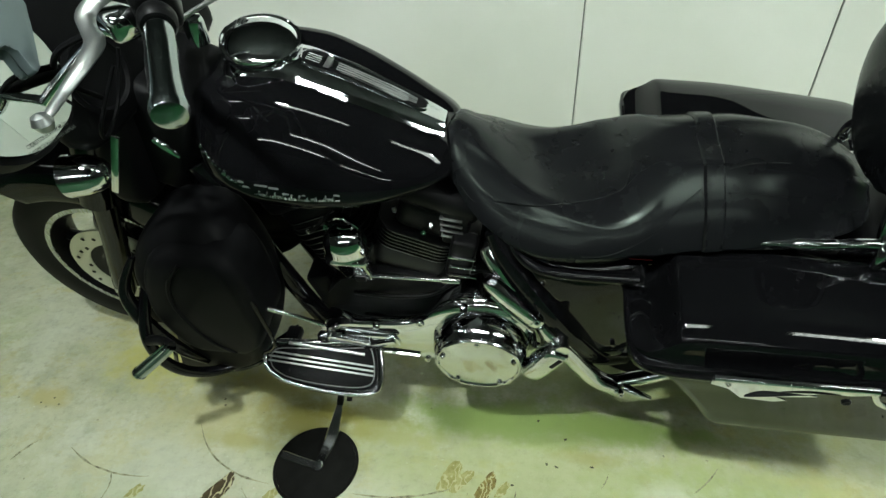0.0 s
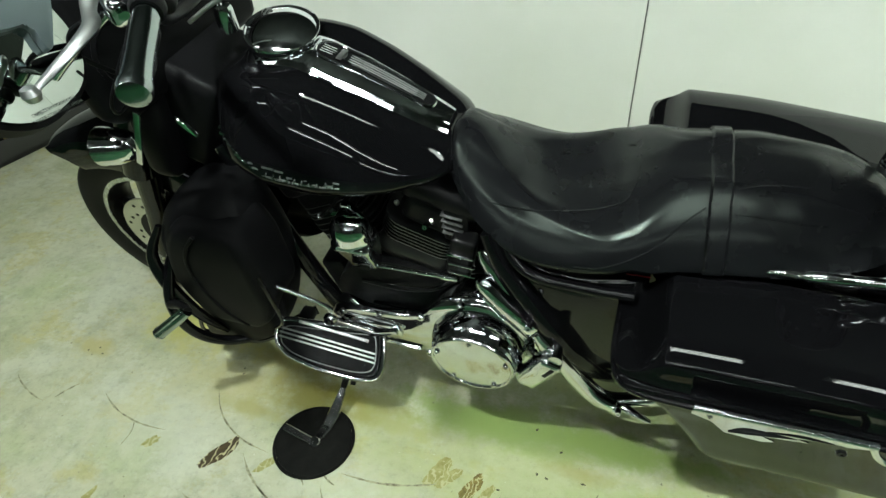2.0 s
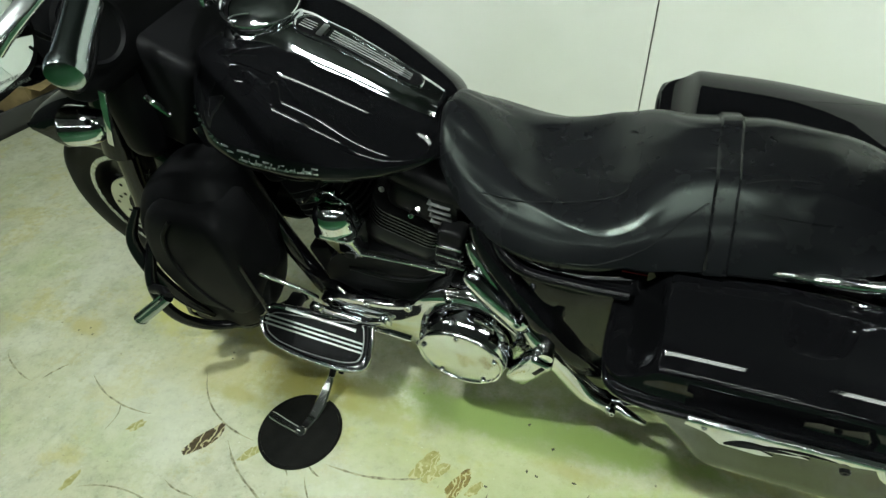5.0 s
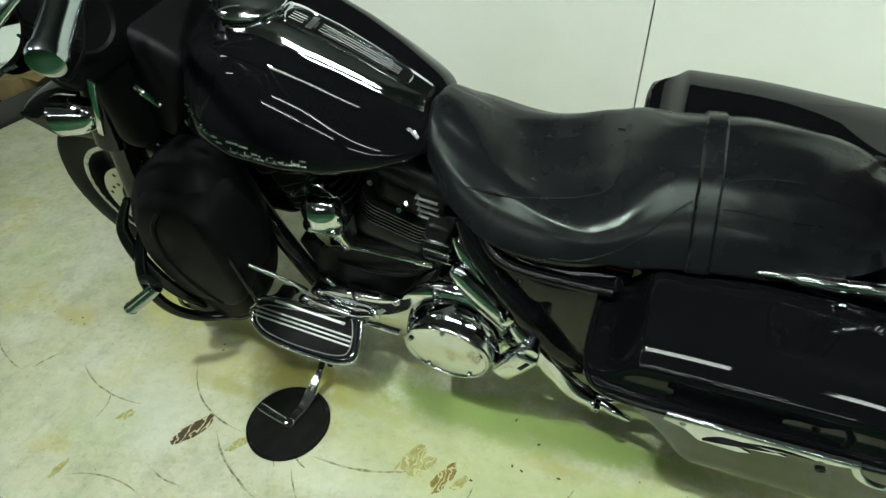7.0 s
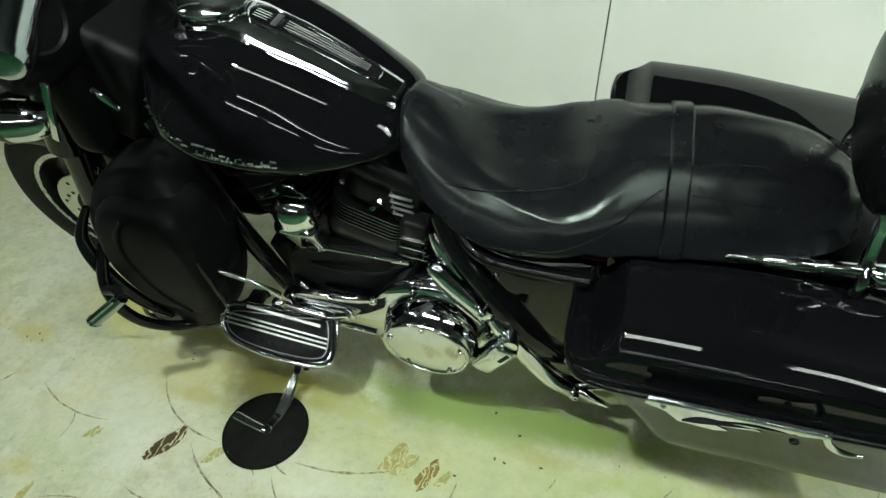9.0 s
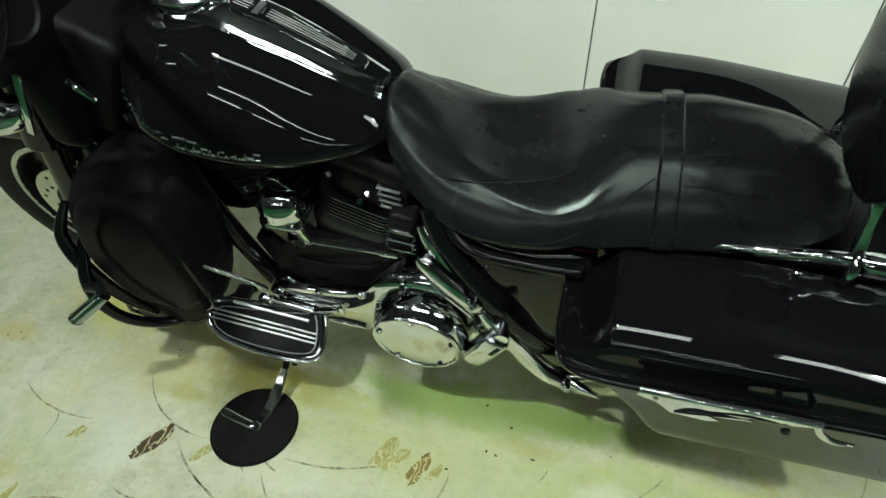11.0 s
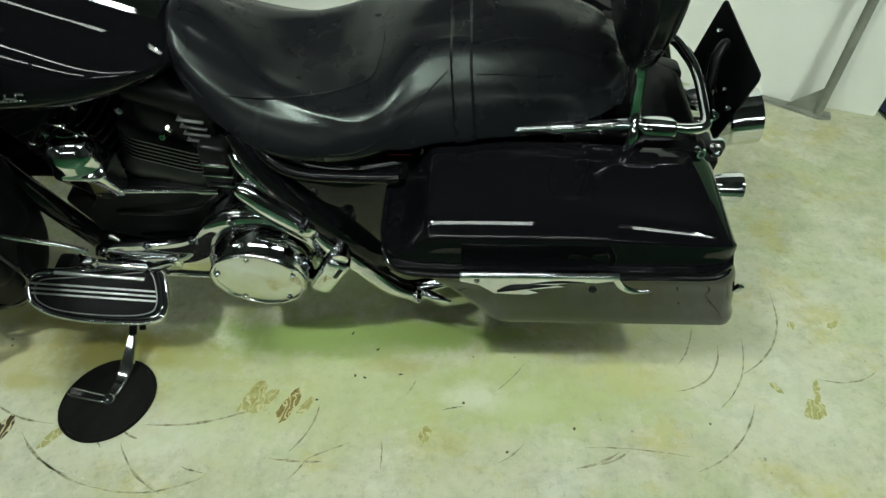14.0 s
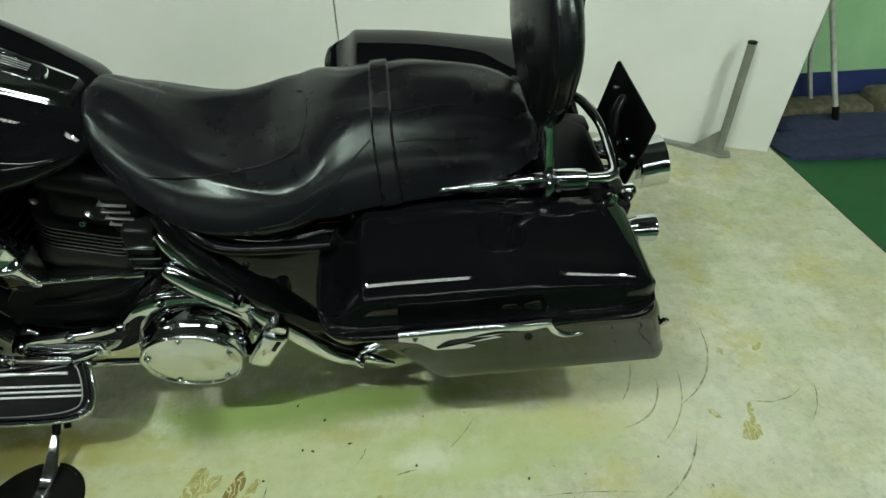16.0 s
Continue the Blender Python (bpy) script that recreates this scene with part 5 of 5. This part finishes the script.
for k in range(6):
    part("regulator_fin", rbox(0.012, 0.15, 0.006, pose(-0.497 + 0.007 * k, -0.03, 0.285 + 0.026 * k, 0, -14), 0.001), ENGINE, bike)
part("engine_mount", rbox(0.08, 0.10, 0.26, pose(-0.46, 0.05, 0.54, 0, -16), 0.02), ENGINE, bike)
part("air_cleaner", rbox(0.20, 0.08, 0.16, pose(-0.29, 0.18, 0.62), 0.03, 3), ENGINE, bike)
part("down_tube", tube([(-0.66, -0.10, 0.80), (-0.605, -0.11, 0.63), (-0.556, -0.12, 0.485), (-0.512, -0.12, 0.34), (-0.47, -0.12, 0.22)], 0.025, 14, 30), PAINT, bike)
part("down_tube", tube([(-0.66, 0.09, 0.80), (-0.60, 0.10, 0.58), (-0.53, 0.11, 0.36), (-0.47, 0.12, 0.22)], 0.017, 14, 24), PAINT, bike)
part("steering_head", rbox(0.16, 0.24, 0.26, pose(-0.72, 0, 0.86, 0, 26), 0.03, 4), PLASTIC, bike)

# batwing fairing and handlebar
rings = []
for x, w, z0, z1 in spl([(-1.14, 0.12, 0.99, 1.08), (-1.12, 0.20, 0.97, 1.13), (-1.04, 0.28, 0.96, 1.18), (-0.92, 0.325, 0.965, 1.22), (-0.82, 0.335, 0.985, 1.235), (-0.76, 0.335, 1.0, 1.235)], 24):
    h = (z1 - z0) / 2
    rings.append([(x, w * math.copysign(abs(math.cos(t)) ** 0.6, math.cos(t)), z0 + h + h * math.copysign(abs(math.sin(t)) ** 0.75, math.sin(t)) - 0.05 * abs(math.cos(t)) ** 3) for t in np.linspace(0, 2 * math.pi, 48, False)])
fairing = part("fairing", loft(rings), PAINT, bike, "gloss black batwing fairing")
part("inner_fairing", rbox(0.10, 0.52, 0.28, pose(-0.77, 0, 1.07, 0, -8), 0.04, 3), PLASTIC, fairing)
part("speaker_ring", lathe([(0.065, 0), (0.068, 0.006), (0.06, 0.008), (0.055, 0.002), (0, 0.002)], aim((-0.683, -0.20, 1.07), (1, -0.1, 0.15)), 32), PLASTIC, fairing)
part("fairing_skirt", rbox(0.10, 0.34, 0.28, pose(-0.80, 0, 0.85, 0, 10), 0.04, 3), PLASTIC, fairing)

bar = part("handlebar", tube([(-0.40, -0.36, 1.235), (-0.47, -0.28, 1.22), (-0.60, -0.15, 1.12), (-0.66, 0.0, 1.09), (-0.66, 0.15, 1.12), (-0.60, 0.28, 1.22), (-0.56, 0.37, 1.235)], 0.0125, 12, 50), ENGINE, bike)
ga, gb = Vector((-0.402, -0.358, 1.236)), Vector((-0.330, -0.497, 1.203))
gm = aim(ga, gb - ga)
L = (gb - ga).length
part("grip", lathe([(0.013, -0.02), (0.0150, 0.0), (0.0172, 0.02), (0.0178, 0.05), (0.0170, L * 0.62), (0.0180, L * 0.8), (0.0185, L * 0.88), (0.0180, L * 0.93), (0.0205, L * 0.94), (0.0212, L * 1.0), (0.0190, L * 1.045), (0.012, L * 1.07), (0, L * 1.08)], gm, 32), GRIPMETAL, bar, "smooth chrome hand grip")
for turn in (-62, -128, -195):
    part("grip_inlay", tube([gm @ Vector(((0.0172 + 0.0008) * math.cos(radians(turn + a)), (0.0172 + 0.0008) * math.sin(radians(turn + a)), h * L)) for a, h in ((0, 0.16), (24, 0.26), (30, 0.38), (6, 0.50), (2, 0.60), (14, 0.72), (-4, 0.80), (-22, 0.72), (-14, 0.55), (-26, 0.36), (-20, 0.22))], 0.0014, 8, 60, True), ENGINE, bar)
part("grip_collar", lathe([(0.0, -0.016), (0.021, -0.014), (0.0235, -0.008), (0.0235, 0.004), (0.020, 0.010), (0.0, 0.011)], gm, 28), ENGINE, bar)
part("switch_housing", rbox(0.055, 0.06, 0.055, gm @ pose(0, 0, -0.045), 0.012, 3), ENGINE, bar)
part("clutch_perch", rbox(0.055, 0.045, 0.04, pose(-0.475, -0.335, 1.225, 0, 0, -30), 0.012, 3), CHROME, bar)
part("clutch_lever", tube([(-0.471, -0.330, 1.260), (-0.487, -0.345, 1.254), (-0.494, -0.360, 1.246), (-0.482, -0.380, 1.238), (-0.465, -0.400, 1.231), (-0.461, -0.435, 1.224), (-0.466, -0.475, 1.213), (-0.465, -0.508, 1.207), (-0.467, -0.522, 1.204)], [0.009, 0.011, 0.0125, 0.0105, 0.0125, 0.0105, 0.008, 0.0062, 0.0055], 14, 60, flat=0.55), LEVERALU, bar, "polished alloy clutch lever")
part("lever_ball", lathe([(0.0, -0.012), (0.0085, -0.0085), (0.012, 0.0), (0.0085, 0.0085), (0.0, 0.012)], pose(-0.467, -0.524, 1.203), 16), LEVERALU, bar)
part("clutch_cable", tube([(-0.49, -0.33, 1.22), (-0.56, -0.36, 1.20), (-0.62, -0.33, 1.14), (-0.66, -0.24, 1.05)], 0.0045, 8, 30), PLASTIC, bar)
# round-cornered mirror, glass towards the rider
mm = Matrix.Translation((-0.60, -0.440, 1.222)) @ Vector((1.44, 0.28, 0.66)).to_track_quat("Z", "Y").to_matrix().to_4x4()
mirror = part("mirror", plate(rounded(0.252, 0.228, 0.108, 12), 0.026, mm @ pose(0, 0, -0.024), 0.005), PLASTIC, bike, "black handlebar mirror")
rings = []
for e in (1.0, 0.85, 0.68, 0.5, 0.32, 0.14):
    rings.append([mm @ Vector((x * e, y * e, 0.004 - (x * x + y * y) * e * e / 1.8)) for x, y in rounded(0.234, 0.212, 0.100, 12)])
part("mirror_glass", loft([[mm @ Vector((x, y, -0.012)) for x, y in rounded(0.234, 0.212, 0.100, 12)]] + rings), MIRROR, mirror, angle=30)
mz = Vector((1.44, 0.28, 0.66)).normalized()
mx = Vector((0, 0, 1)).cross(mz).normalized()
brow = Matrix.Translation(mm.translation + mz * 0.010) @ Matrix((mx, mz.cross(mx), mz)).transposed().to_4x4()
edge = [(-0.120, 0.052), (-0.085, 0.030), (-0.045, 0.016), (-0.004, 0.009), (0.017, 0.003), (0.029, 0.0), (0.041, -0.003), (0.046, -0.010), (0.042, -0.022), (0.036, -0.040), (0.044, -0.044), (0.056, -0.036), (0.078, -0.021), (0.106, 0.0), (0.135, 0.030), (0.110, 0.076), (0.039, 0.098), (-0.040, 0.105), (-0.100, 0.090)]
part("mirror_brow", plate([tuple(p) for p in curve(edge, 90, True)], 0.014, brow, 0.004), SHROUD, mirror, "satin blue-grey housing edge over the glass")
for line, (tx, ty) in (("OBJECTS IN MIRROR ARE", (0.046, -0.078)), ("CLOSER THAN THEY APPEAR", (0.044, -0.0865))):
    font = bpy.data.curves.new("writing", "FONT")
    font.body, font.size, font.align_x = line, 0.0066, "CENTER"
    tmp = new("writing", font)
    me = bpy.data.meshes.new_from_object(tmp.evaluated_get(bpy.context.evaluated_depsgraph_get()))
    bpy.data.objects.remove(tmp)
    words = new("writing", me)
    me.materials.clear()
    me.materials.append(PRINT)
    words.parent = mirror
    spot_in_glass = mm.inverted() @ (mm.translation + Vector((0.043, -0.013 + 0.004 * (ty + 0.082), -0.096)))
    words.matrix_basis = mm @ pose(spot_in_glass.x + 0.6 * (tx - 0.045), spot_in_glass.y + (ty + 0.082), 0.0012, 0, 0, -13)
part("brake_hose", tube([(-0.54, -0.31, 1.15), (-0.57, -0.36, 1.08), (-0.60, -0.33, 1.04), (-0.60, -0.27, 1.07), (-0.58, -0.24, 1.14)], 0.003, 8, 40), PLASTIC, bar)
part("cable_tip", tube([(-0.60, -0.345, 1.165), (-0.612, -0.36, 1.155)], 0.007, 8), SATIN, bar)
part("mirror_stalk", tube([(-0.60, -0.44, 1.13), (-0.56, -0.40, 1.17), (-0.49, -0.345, 1.222)], 0.007, 10, 16), CHROME, mirror)
# front signal under the fairing
signal((-0.785, -0.258, 0.890), (-0.97, -0.2, 0.0), "front_signal", 0.040)
part("signal_bracket", rbox(0.014, 0.006, 0.150, pose(-0.688, -0.268, 0.926, 0, 29), 0.002), CHROME, bike)


# ---- things on the floor ----
puck = thing("stand_puck", "round black rubber pad under the side stand foot", "stand pad", pose(-0.455, 0.688, 0.0005))
part("disc", lathe([(0.0, 0.0), (0.104, 0.0), (0.104, 0.0095), (0.10, 0.0105), (0.0, 0.0098)], pose(0, 0, 0), 64), PAD, puck)
part("rim", lathe([(0.1045, 0.0), (0.110, 0.0), (0.112, 0.002), (0.112, 0.008), (0.109, 0.0105), (0.1045, 0.0098)], pose(0, 0, 0), 64, closed=True), PAD, puck)


def scuff(x0, y0, x1, y1, sag, w):
    """A thin curved scuff on the floor from one end to the other, bowed by sag."""
    bm = bmesh.new()
    a, b = Vector((x0, y0, 0)), Vector((x1, y1, 0))
    side = Vector((-(b - a).y, (b - a).x, 0)).normalized()
    prev = None
    for k in range(25):
        u = k / 24
        p = a.lerp(b, u) + side * (4 * sag * u * (1 - u) + 0.0015 * noise.noise((x0 * 7 + u * 5, y0 * 3, 1)))
        e = w * min(1, 5 * u, 5 * (1 - u)) * (0.65 + 0.6 * noise.noise((x0 * 9 + k * 0.7, y0, 0))) / 2 + 0.0003
        q = [bm.verts.new((p + side * d).to_tuple()[:2] + (0.0012,)) for d in (-e, e)]
        if prev:
            bm.faces.new((prev[0], prev[1], q[1], q[0]))
        prev = q
    return part("scuff_mark", bm, TYREMARK, floor, smooth=False)


def blot(name, cx, cy, rx, ry, turn, mat, seed, rough=0.45):
    bm = bmesh.new()
    c, s = math.cos(radians(turn)), math.sin(radians(turn))
    vs = []
    for k in range(48):
        a = 2 * math.pi * k / 48
        q = 1 + rough * noise.noise((seed + 1.7 * math.cos(a), 1.7 * math.sin(a), seed)) + 0.3 * rough * noise.noise((seed + 5 * math.cos(a), 5 * math.sin(a), 2))
        x, y = rx * q * math.cos(a), ry * q * math.sin(a)
        vs.append(bm.verts.new((cx + c * x - s * y, cy + s * x + c * y, 0.001 + 0.0001 * (seed % 5))))
    bm.faces.new(vs)
    return part(name, bm, mat, floor, smooth=False)


blot("rust_stain", -0.690, 0.584, 0.064, 0.022, 62, RUST, 3, 0.25)
for k, (x, y, rx, ry, turn) in enumerate(((-0.098, 0.708, 0.050, 0.020, 62), (-0.070, 0.692, 0.044, 0.015, 50), (-0.004, 0.684, 0.050, 0.017, 66), (0.036, 0.684, 0.026, 0.012, 60), (-0.902, 0.558, 0.024, 0.014, 50), (-0.548, 0.592, 0.034, 0.012, 55), (-0.948, 0.372, 0.028, 0.011, 80),
                                          (1.258, 0.702, 0.030, 0.022, 50), (1.285, 0.755, 0.030, 0.008, 75), (0.33, 0.616, 0.022, 0.012, 80), (1.19, 0.76, 0.018, 0.008, 120), (1.411, 0.954, 0.02, 0.008, 30), (1.30, 0.95, 0.014, 0.01, 80))):
    blot("ochre_stain", x, y, rx, ry, turn, OILY if k in (2,) else OCHRE, 11 + k, 0.4)
for k, (x, y) in enumerate(((0.26, 0.776), (0.194, 0.849), (0.121, 0.899), (0.145, 0.77), (0.17, 0.765), (0.06, 0.70), (0.52, 0.58), (0.68, 0.64), (0.42, 0.70), (-0.80, 0.86), (-0.79, 0.84), (-1.33, 0.80), (-1.36, 0.78), (-1.30, 0.78), (1.0, 0.66))):
    blot("dirt_speck", x, y, 0.0052 - 0.0002 * k, 0.003, 37 * k, DIRT, 31 + k)
for m in ((-1.162, 0.654, -0.889, 0.601, -0.025, 0.006), (-0.83, 0.769, -0.558, 0.623, -0.04, 0.006), (-0.341, 0.626, -0.09, 0.671, -0.016, 0.007), (-1.503, 0.632, -1.329, 0.575, -0.01, 0.006), (-1.305, 0.594, -1.268, 0.664, 0.004, 0.008),
          (-0.918, 0.369, -0.699, 0.393, 0.02, 0.005), (-0.612, 0.586, -0.471, 0.505, -0.012, 0.005), (-0.714, 0.457, -0.616, 0.445, -0.006, 0.005), (-1.0, 0.60, -0.98, 0.52, 0.01, 0.004), (-0.46, 0.60, -0.42, 0.565, 0.003, 0.005),
          (1.284, 1.069, 1.113, 0.792, 0.05, 0.006), (1.085, 0.882, 0.941, 0.743, 0.035, 0.006), (1.121, 0.712, 0.94, 0.544, 0.025, 0.006), (1.033, 0.939, 0.967, 0.82, 0.008, 0.005), (1.153, 0.905, 1.031, 0.695, 0.025, 0.004), (1.454, 0.811, 1.301, 0.787, 0.02, 0.005), (1.497, 0.825, 1.425, 0.714, 0.012, 0.004),
          (0.575, 0.814, 0.502, 0.736, 0.004, 0.004), (0.775, 0.586, 0.671, 0.546, 0.006, 0.007), (0.80, 0.592, 0.72, 0.555, 0.006, 0.005), (0.93, 0.58, 0.70, 0.595, -0.006, 0.003), (0.23, 0.60, 0.235, 0.53, 0.002, 0.004), (0.56, 0.60, 0.50, 0.555, 0.004, 0.004), (0.30, 0.76, 0.28, 0.72, 0.002, 0.003), (0.37, 0.68, 0.42, 0.69, 0.002, 0.004),
          (-0.628, 0.602, -0.382, 0.475, -0.022, 0.005), (-0.392, 0.478, -0.157, 0.505, -0.022, 0.0045), (-0.377, 0.578, -0.240, 0.466, -0.014, 0.006), (0.070, 0.697, 0.020, 0.568, 0.014, 0.005), (-0.023, 0.552, 0.105, 0.548, -0.004, 0.006), (0.058, 0.548, 0.158, 0.593, 0.002, 0.004), (0.064, 0.552, 0.029, 0.503, 0.002, 0.004), (-0.388, 0.610, -0.343, 0.590, -0.002, 0.006), (-0.220, 0.529, -0.160, 0.514, -0.002, 0.004)):
    scuff(*m)

# steel foot and post that hold the partition
support = thing("panel_support", "grey steel post on a flat foot holding the white panels", "support", None)
part("foot", plate([(1.585, 2.128), (1.60, 2.145), (1.86, 1.985), (1.845, 1.945), (1.80, 1.95)], 0.012, pose(0, 0, 0.0065), 0.002), GREYPAINT, support)
part("post", tube([(1.805, 1.978, 0.012), (1.798, 1.992, 0.478)], 0.0165, 20), GREYPAINT, support)
part("post_cap", lathe([(0.0, 0.0), (0.0172, 0.0), (0.0172, 0.006), (0.0, 0.007)], aim((1.798, 1.992, 0.477), (-0.007, 0.014, 0.466)), 20), PLASTIC, support)
part("gusset", plate([(0.0, 0.0), (-0.11, 0.0), (0.0, 0.11)], 0.005, Matrix.Translation((1.80, 1.985, 0.0125)) @ pose(0, 0, 0, 0, 0, -32) @ pose(0, 0, 0, 90)), GREYPAINT, support)

# folded blue blankets, a sack and two poles by the green wall
BLUECLOTH = material("blue_cloth", (0.03, 0.045, 0.12), 0.9)
base(BLUECLOTH, ramp(BLUECLOTH, noisy(BLUECLOTH, 30.0, 6, 0.7), [(0.3, (0.008, 0.012, 0.03)), (0.75, (0.024, 0.034, 0.08))]))
bump(BLUECLOTH, noisy(BLUECLOTH, 120.0, 4), 0.5, 0.002)
SACK = material("sack_cloth", (0.22, 0.18, 0.11), 0.95)
base(SACK, ramp(SACK, noisy(SACK, 24.0, 6, 0.7), [(0.3, (0.035, 0.030, 0.018)), (0.75, (0.16, 0.15, 0.09))]))
bump(SACK, noisy(SACK, 90.0, 4), 0.6, 0.003)


def cloth(name, cx, cy, sx, sy, h, turn, mat, seed, label, category):
    rings = []
    for i, e in enumerate((1.0, 1.02, 1.0, 0.93, 0.7, 0.35)):
        z = h * (0.0, 0.35, 0.7, 0.92, 1.0, 1.02)[i]
        ring = []
        for x, y in rounded(sx, sy, min(sx, sy) * 0.3, 10):
            q = noise.noise((x * 7 + seed, y * 7, i * 0.35))
            ring.append((x * e * (1 + 0.10 * q), y * e * (1 + 0.10 * q), z * (1 + 0.35 * noise.noise((x * 6, y * 6 + seed, 3)) * (i > 1))))
        rings.append(ring)
    ob = part(name, loft(rings), mat, None, angle=60)
    ob.matrix_basis = pose(cx, cy, -0.010, 0, 0, turn)
    return tagged(ob, label, category)


cloth("blue_blanket", 2.53, 1.985, 0.88, 0.20, 0.038, -3, BLUECLOTH, 1, "crumpled dark blue blanket on the green floor", "blanket")
cloth("blue_blanket", 2.62, 2.11, 0.84, 0.22, 0.05, -2, BLUECLOTH, 5, "folded dark navy blanket heaped behind another", "blanket")
cloth("sack", 2.50, 2.32, 0.76, 0.16, 0.062, -2, SACK, 9, "dirty brown rolled sack against the blue band", "sack")
cloth("sack", 2.80, 2.30, 0.22, 0.16, 0.13, 10, SACK, 13, "dirty beige bundled sack against the blue band", "sack")
POLE = material("pale_pole_paint", (0.42, 0.43, 0.37), 0.32)
base(POLE, ramp(POLE, noisy(POLE, 40.0, 5), [(0.3, (0.30, 0.31, 0.26)), (0.7, (0.48, 0.49, 0.43))]))
pole = thing("broom", "pale metal broom handle standing with its dark socket in the blankets", "broom")
part("handle", tube([(2.428, 2.158, 0.085), (2.325, 2.33, 0.514), (2.19, 2.41, 1.06)], 0.0115, 14), POLE, pole)
part("socket", tube([(2.440, 2.135, 0.02), (2.425, 2.163, 0.10)], 0.015, 12), PLASTIC, pole)
pole = thing("broom", "thin grey bent metal pole leaning on the green wall", "broom")
part("handle", tube([(2.477, 2.36, 0.0), (2.42, 2.375, 0.14), (2.365, 2.38, 0.285), (2.358, 2.382, 0.36), (2.362, 2.39, 0.47), (2.385, 2.40, 0.62)], 0.010, 10, 24), POLE, pole)

# clutter on the floor past the front wheel
CARD = material("cardboard", (0.30, 0.20, 0.09), 0.85)
base(CARD, ramp(CARD, noisy(CARD, 18.0, 5), [(0.3, (0.15, 0.11, 0.045)), (0.75, (0.26, 0.19, 0.08))]))
DARKCRATE = material("dark_grey_crate", (0.035, 0.036, 0.034), 0.6)
crate = thing("crate", "low dark grey crate with loose parts in it", "crate", pose(-3.25, 1.85, 0, 0, 0, -4))
part("base", rbox(0.72, 1.0, 0.03, pose(0, 0, 0.015), 0.004), DARKCRATE, crate)
for x, y, sx, sy in ((-0.35, 0, 0.02, 1.0), (0.35, 0, 0.02, 1.0), (0, -0.49, 0.68, 0.02), (0, 0.49, 0.68, 0.02)):
    part("side", rbox(sx, sy, 0.12, pose(x, y, 0.06), 0.004), DARKCRATE, crate)
box = thing("cardboard_box", "small brown cardboard box in the crate", "box", pose(-3.05, 2.02, 0.031, 0, 0, 20))
part("body", rbox(0.20, 0.26, 0.15, pose(0, 0, 0.075), 0.003), CARD, box)
part("flap", rbox(0.10, 0.26, 0.004, pose(0.14, 0, 0.148, 0, 20), 0.001), CARD, box)
random.seed(8)
for k in range(9):
    q = tagged(part("metal_part", lathe([(0, 0), (0.03 + 0.02 * random.random(), 0), (0.035, 0.03 + 0.03 * random.random()), (0.015, 0.05), (0.0, 0.05)], pose(0, 0, 0), 14), (SATIN, DARKCRATE, ENGINE)[k % 3], None), "small loose machine part lying in the crate", "machine part", "loose parts")
    q.matrix_basis = pose(-3.0 - 0.4 * random.random(), 1.45 + 0.45 * random.random(), 0.0315)
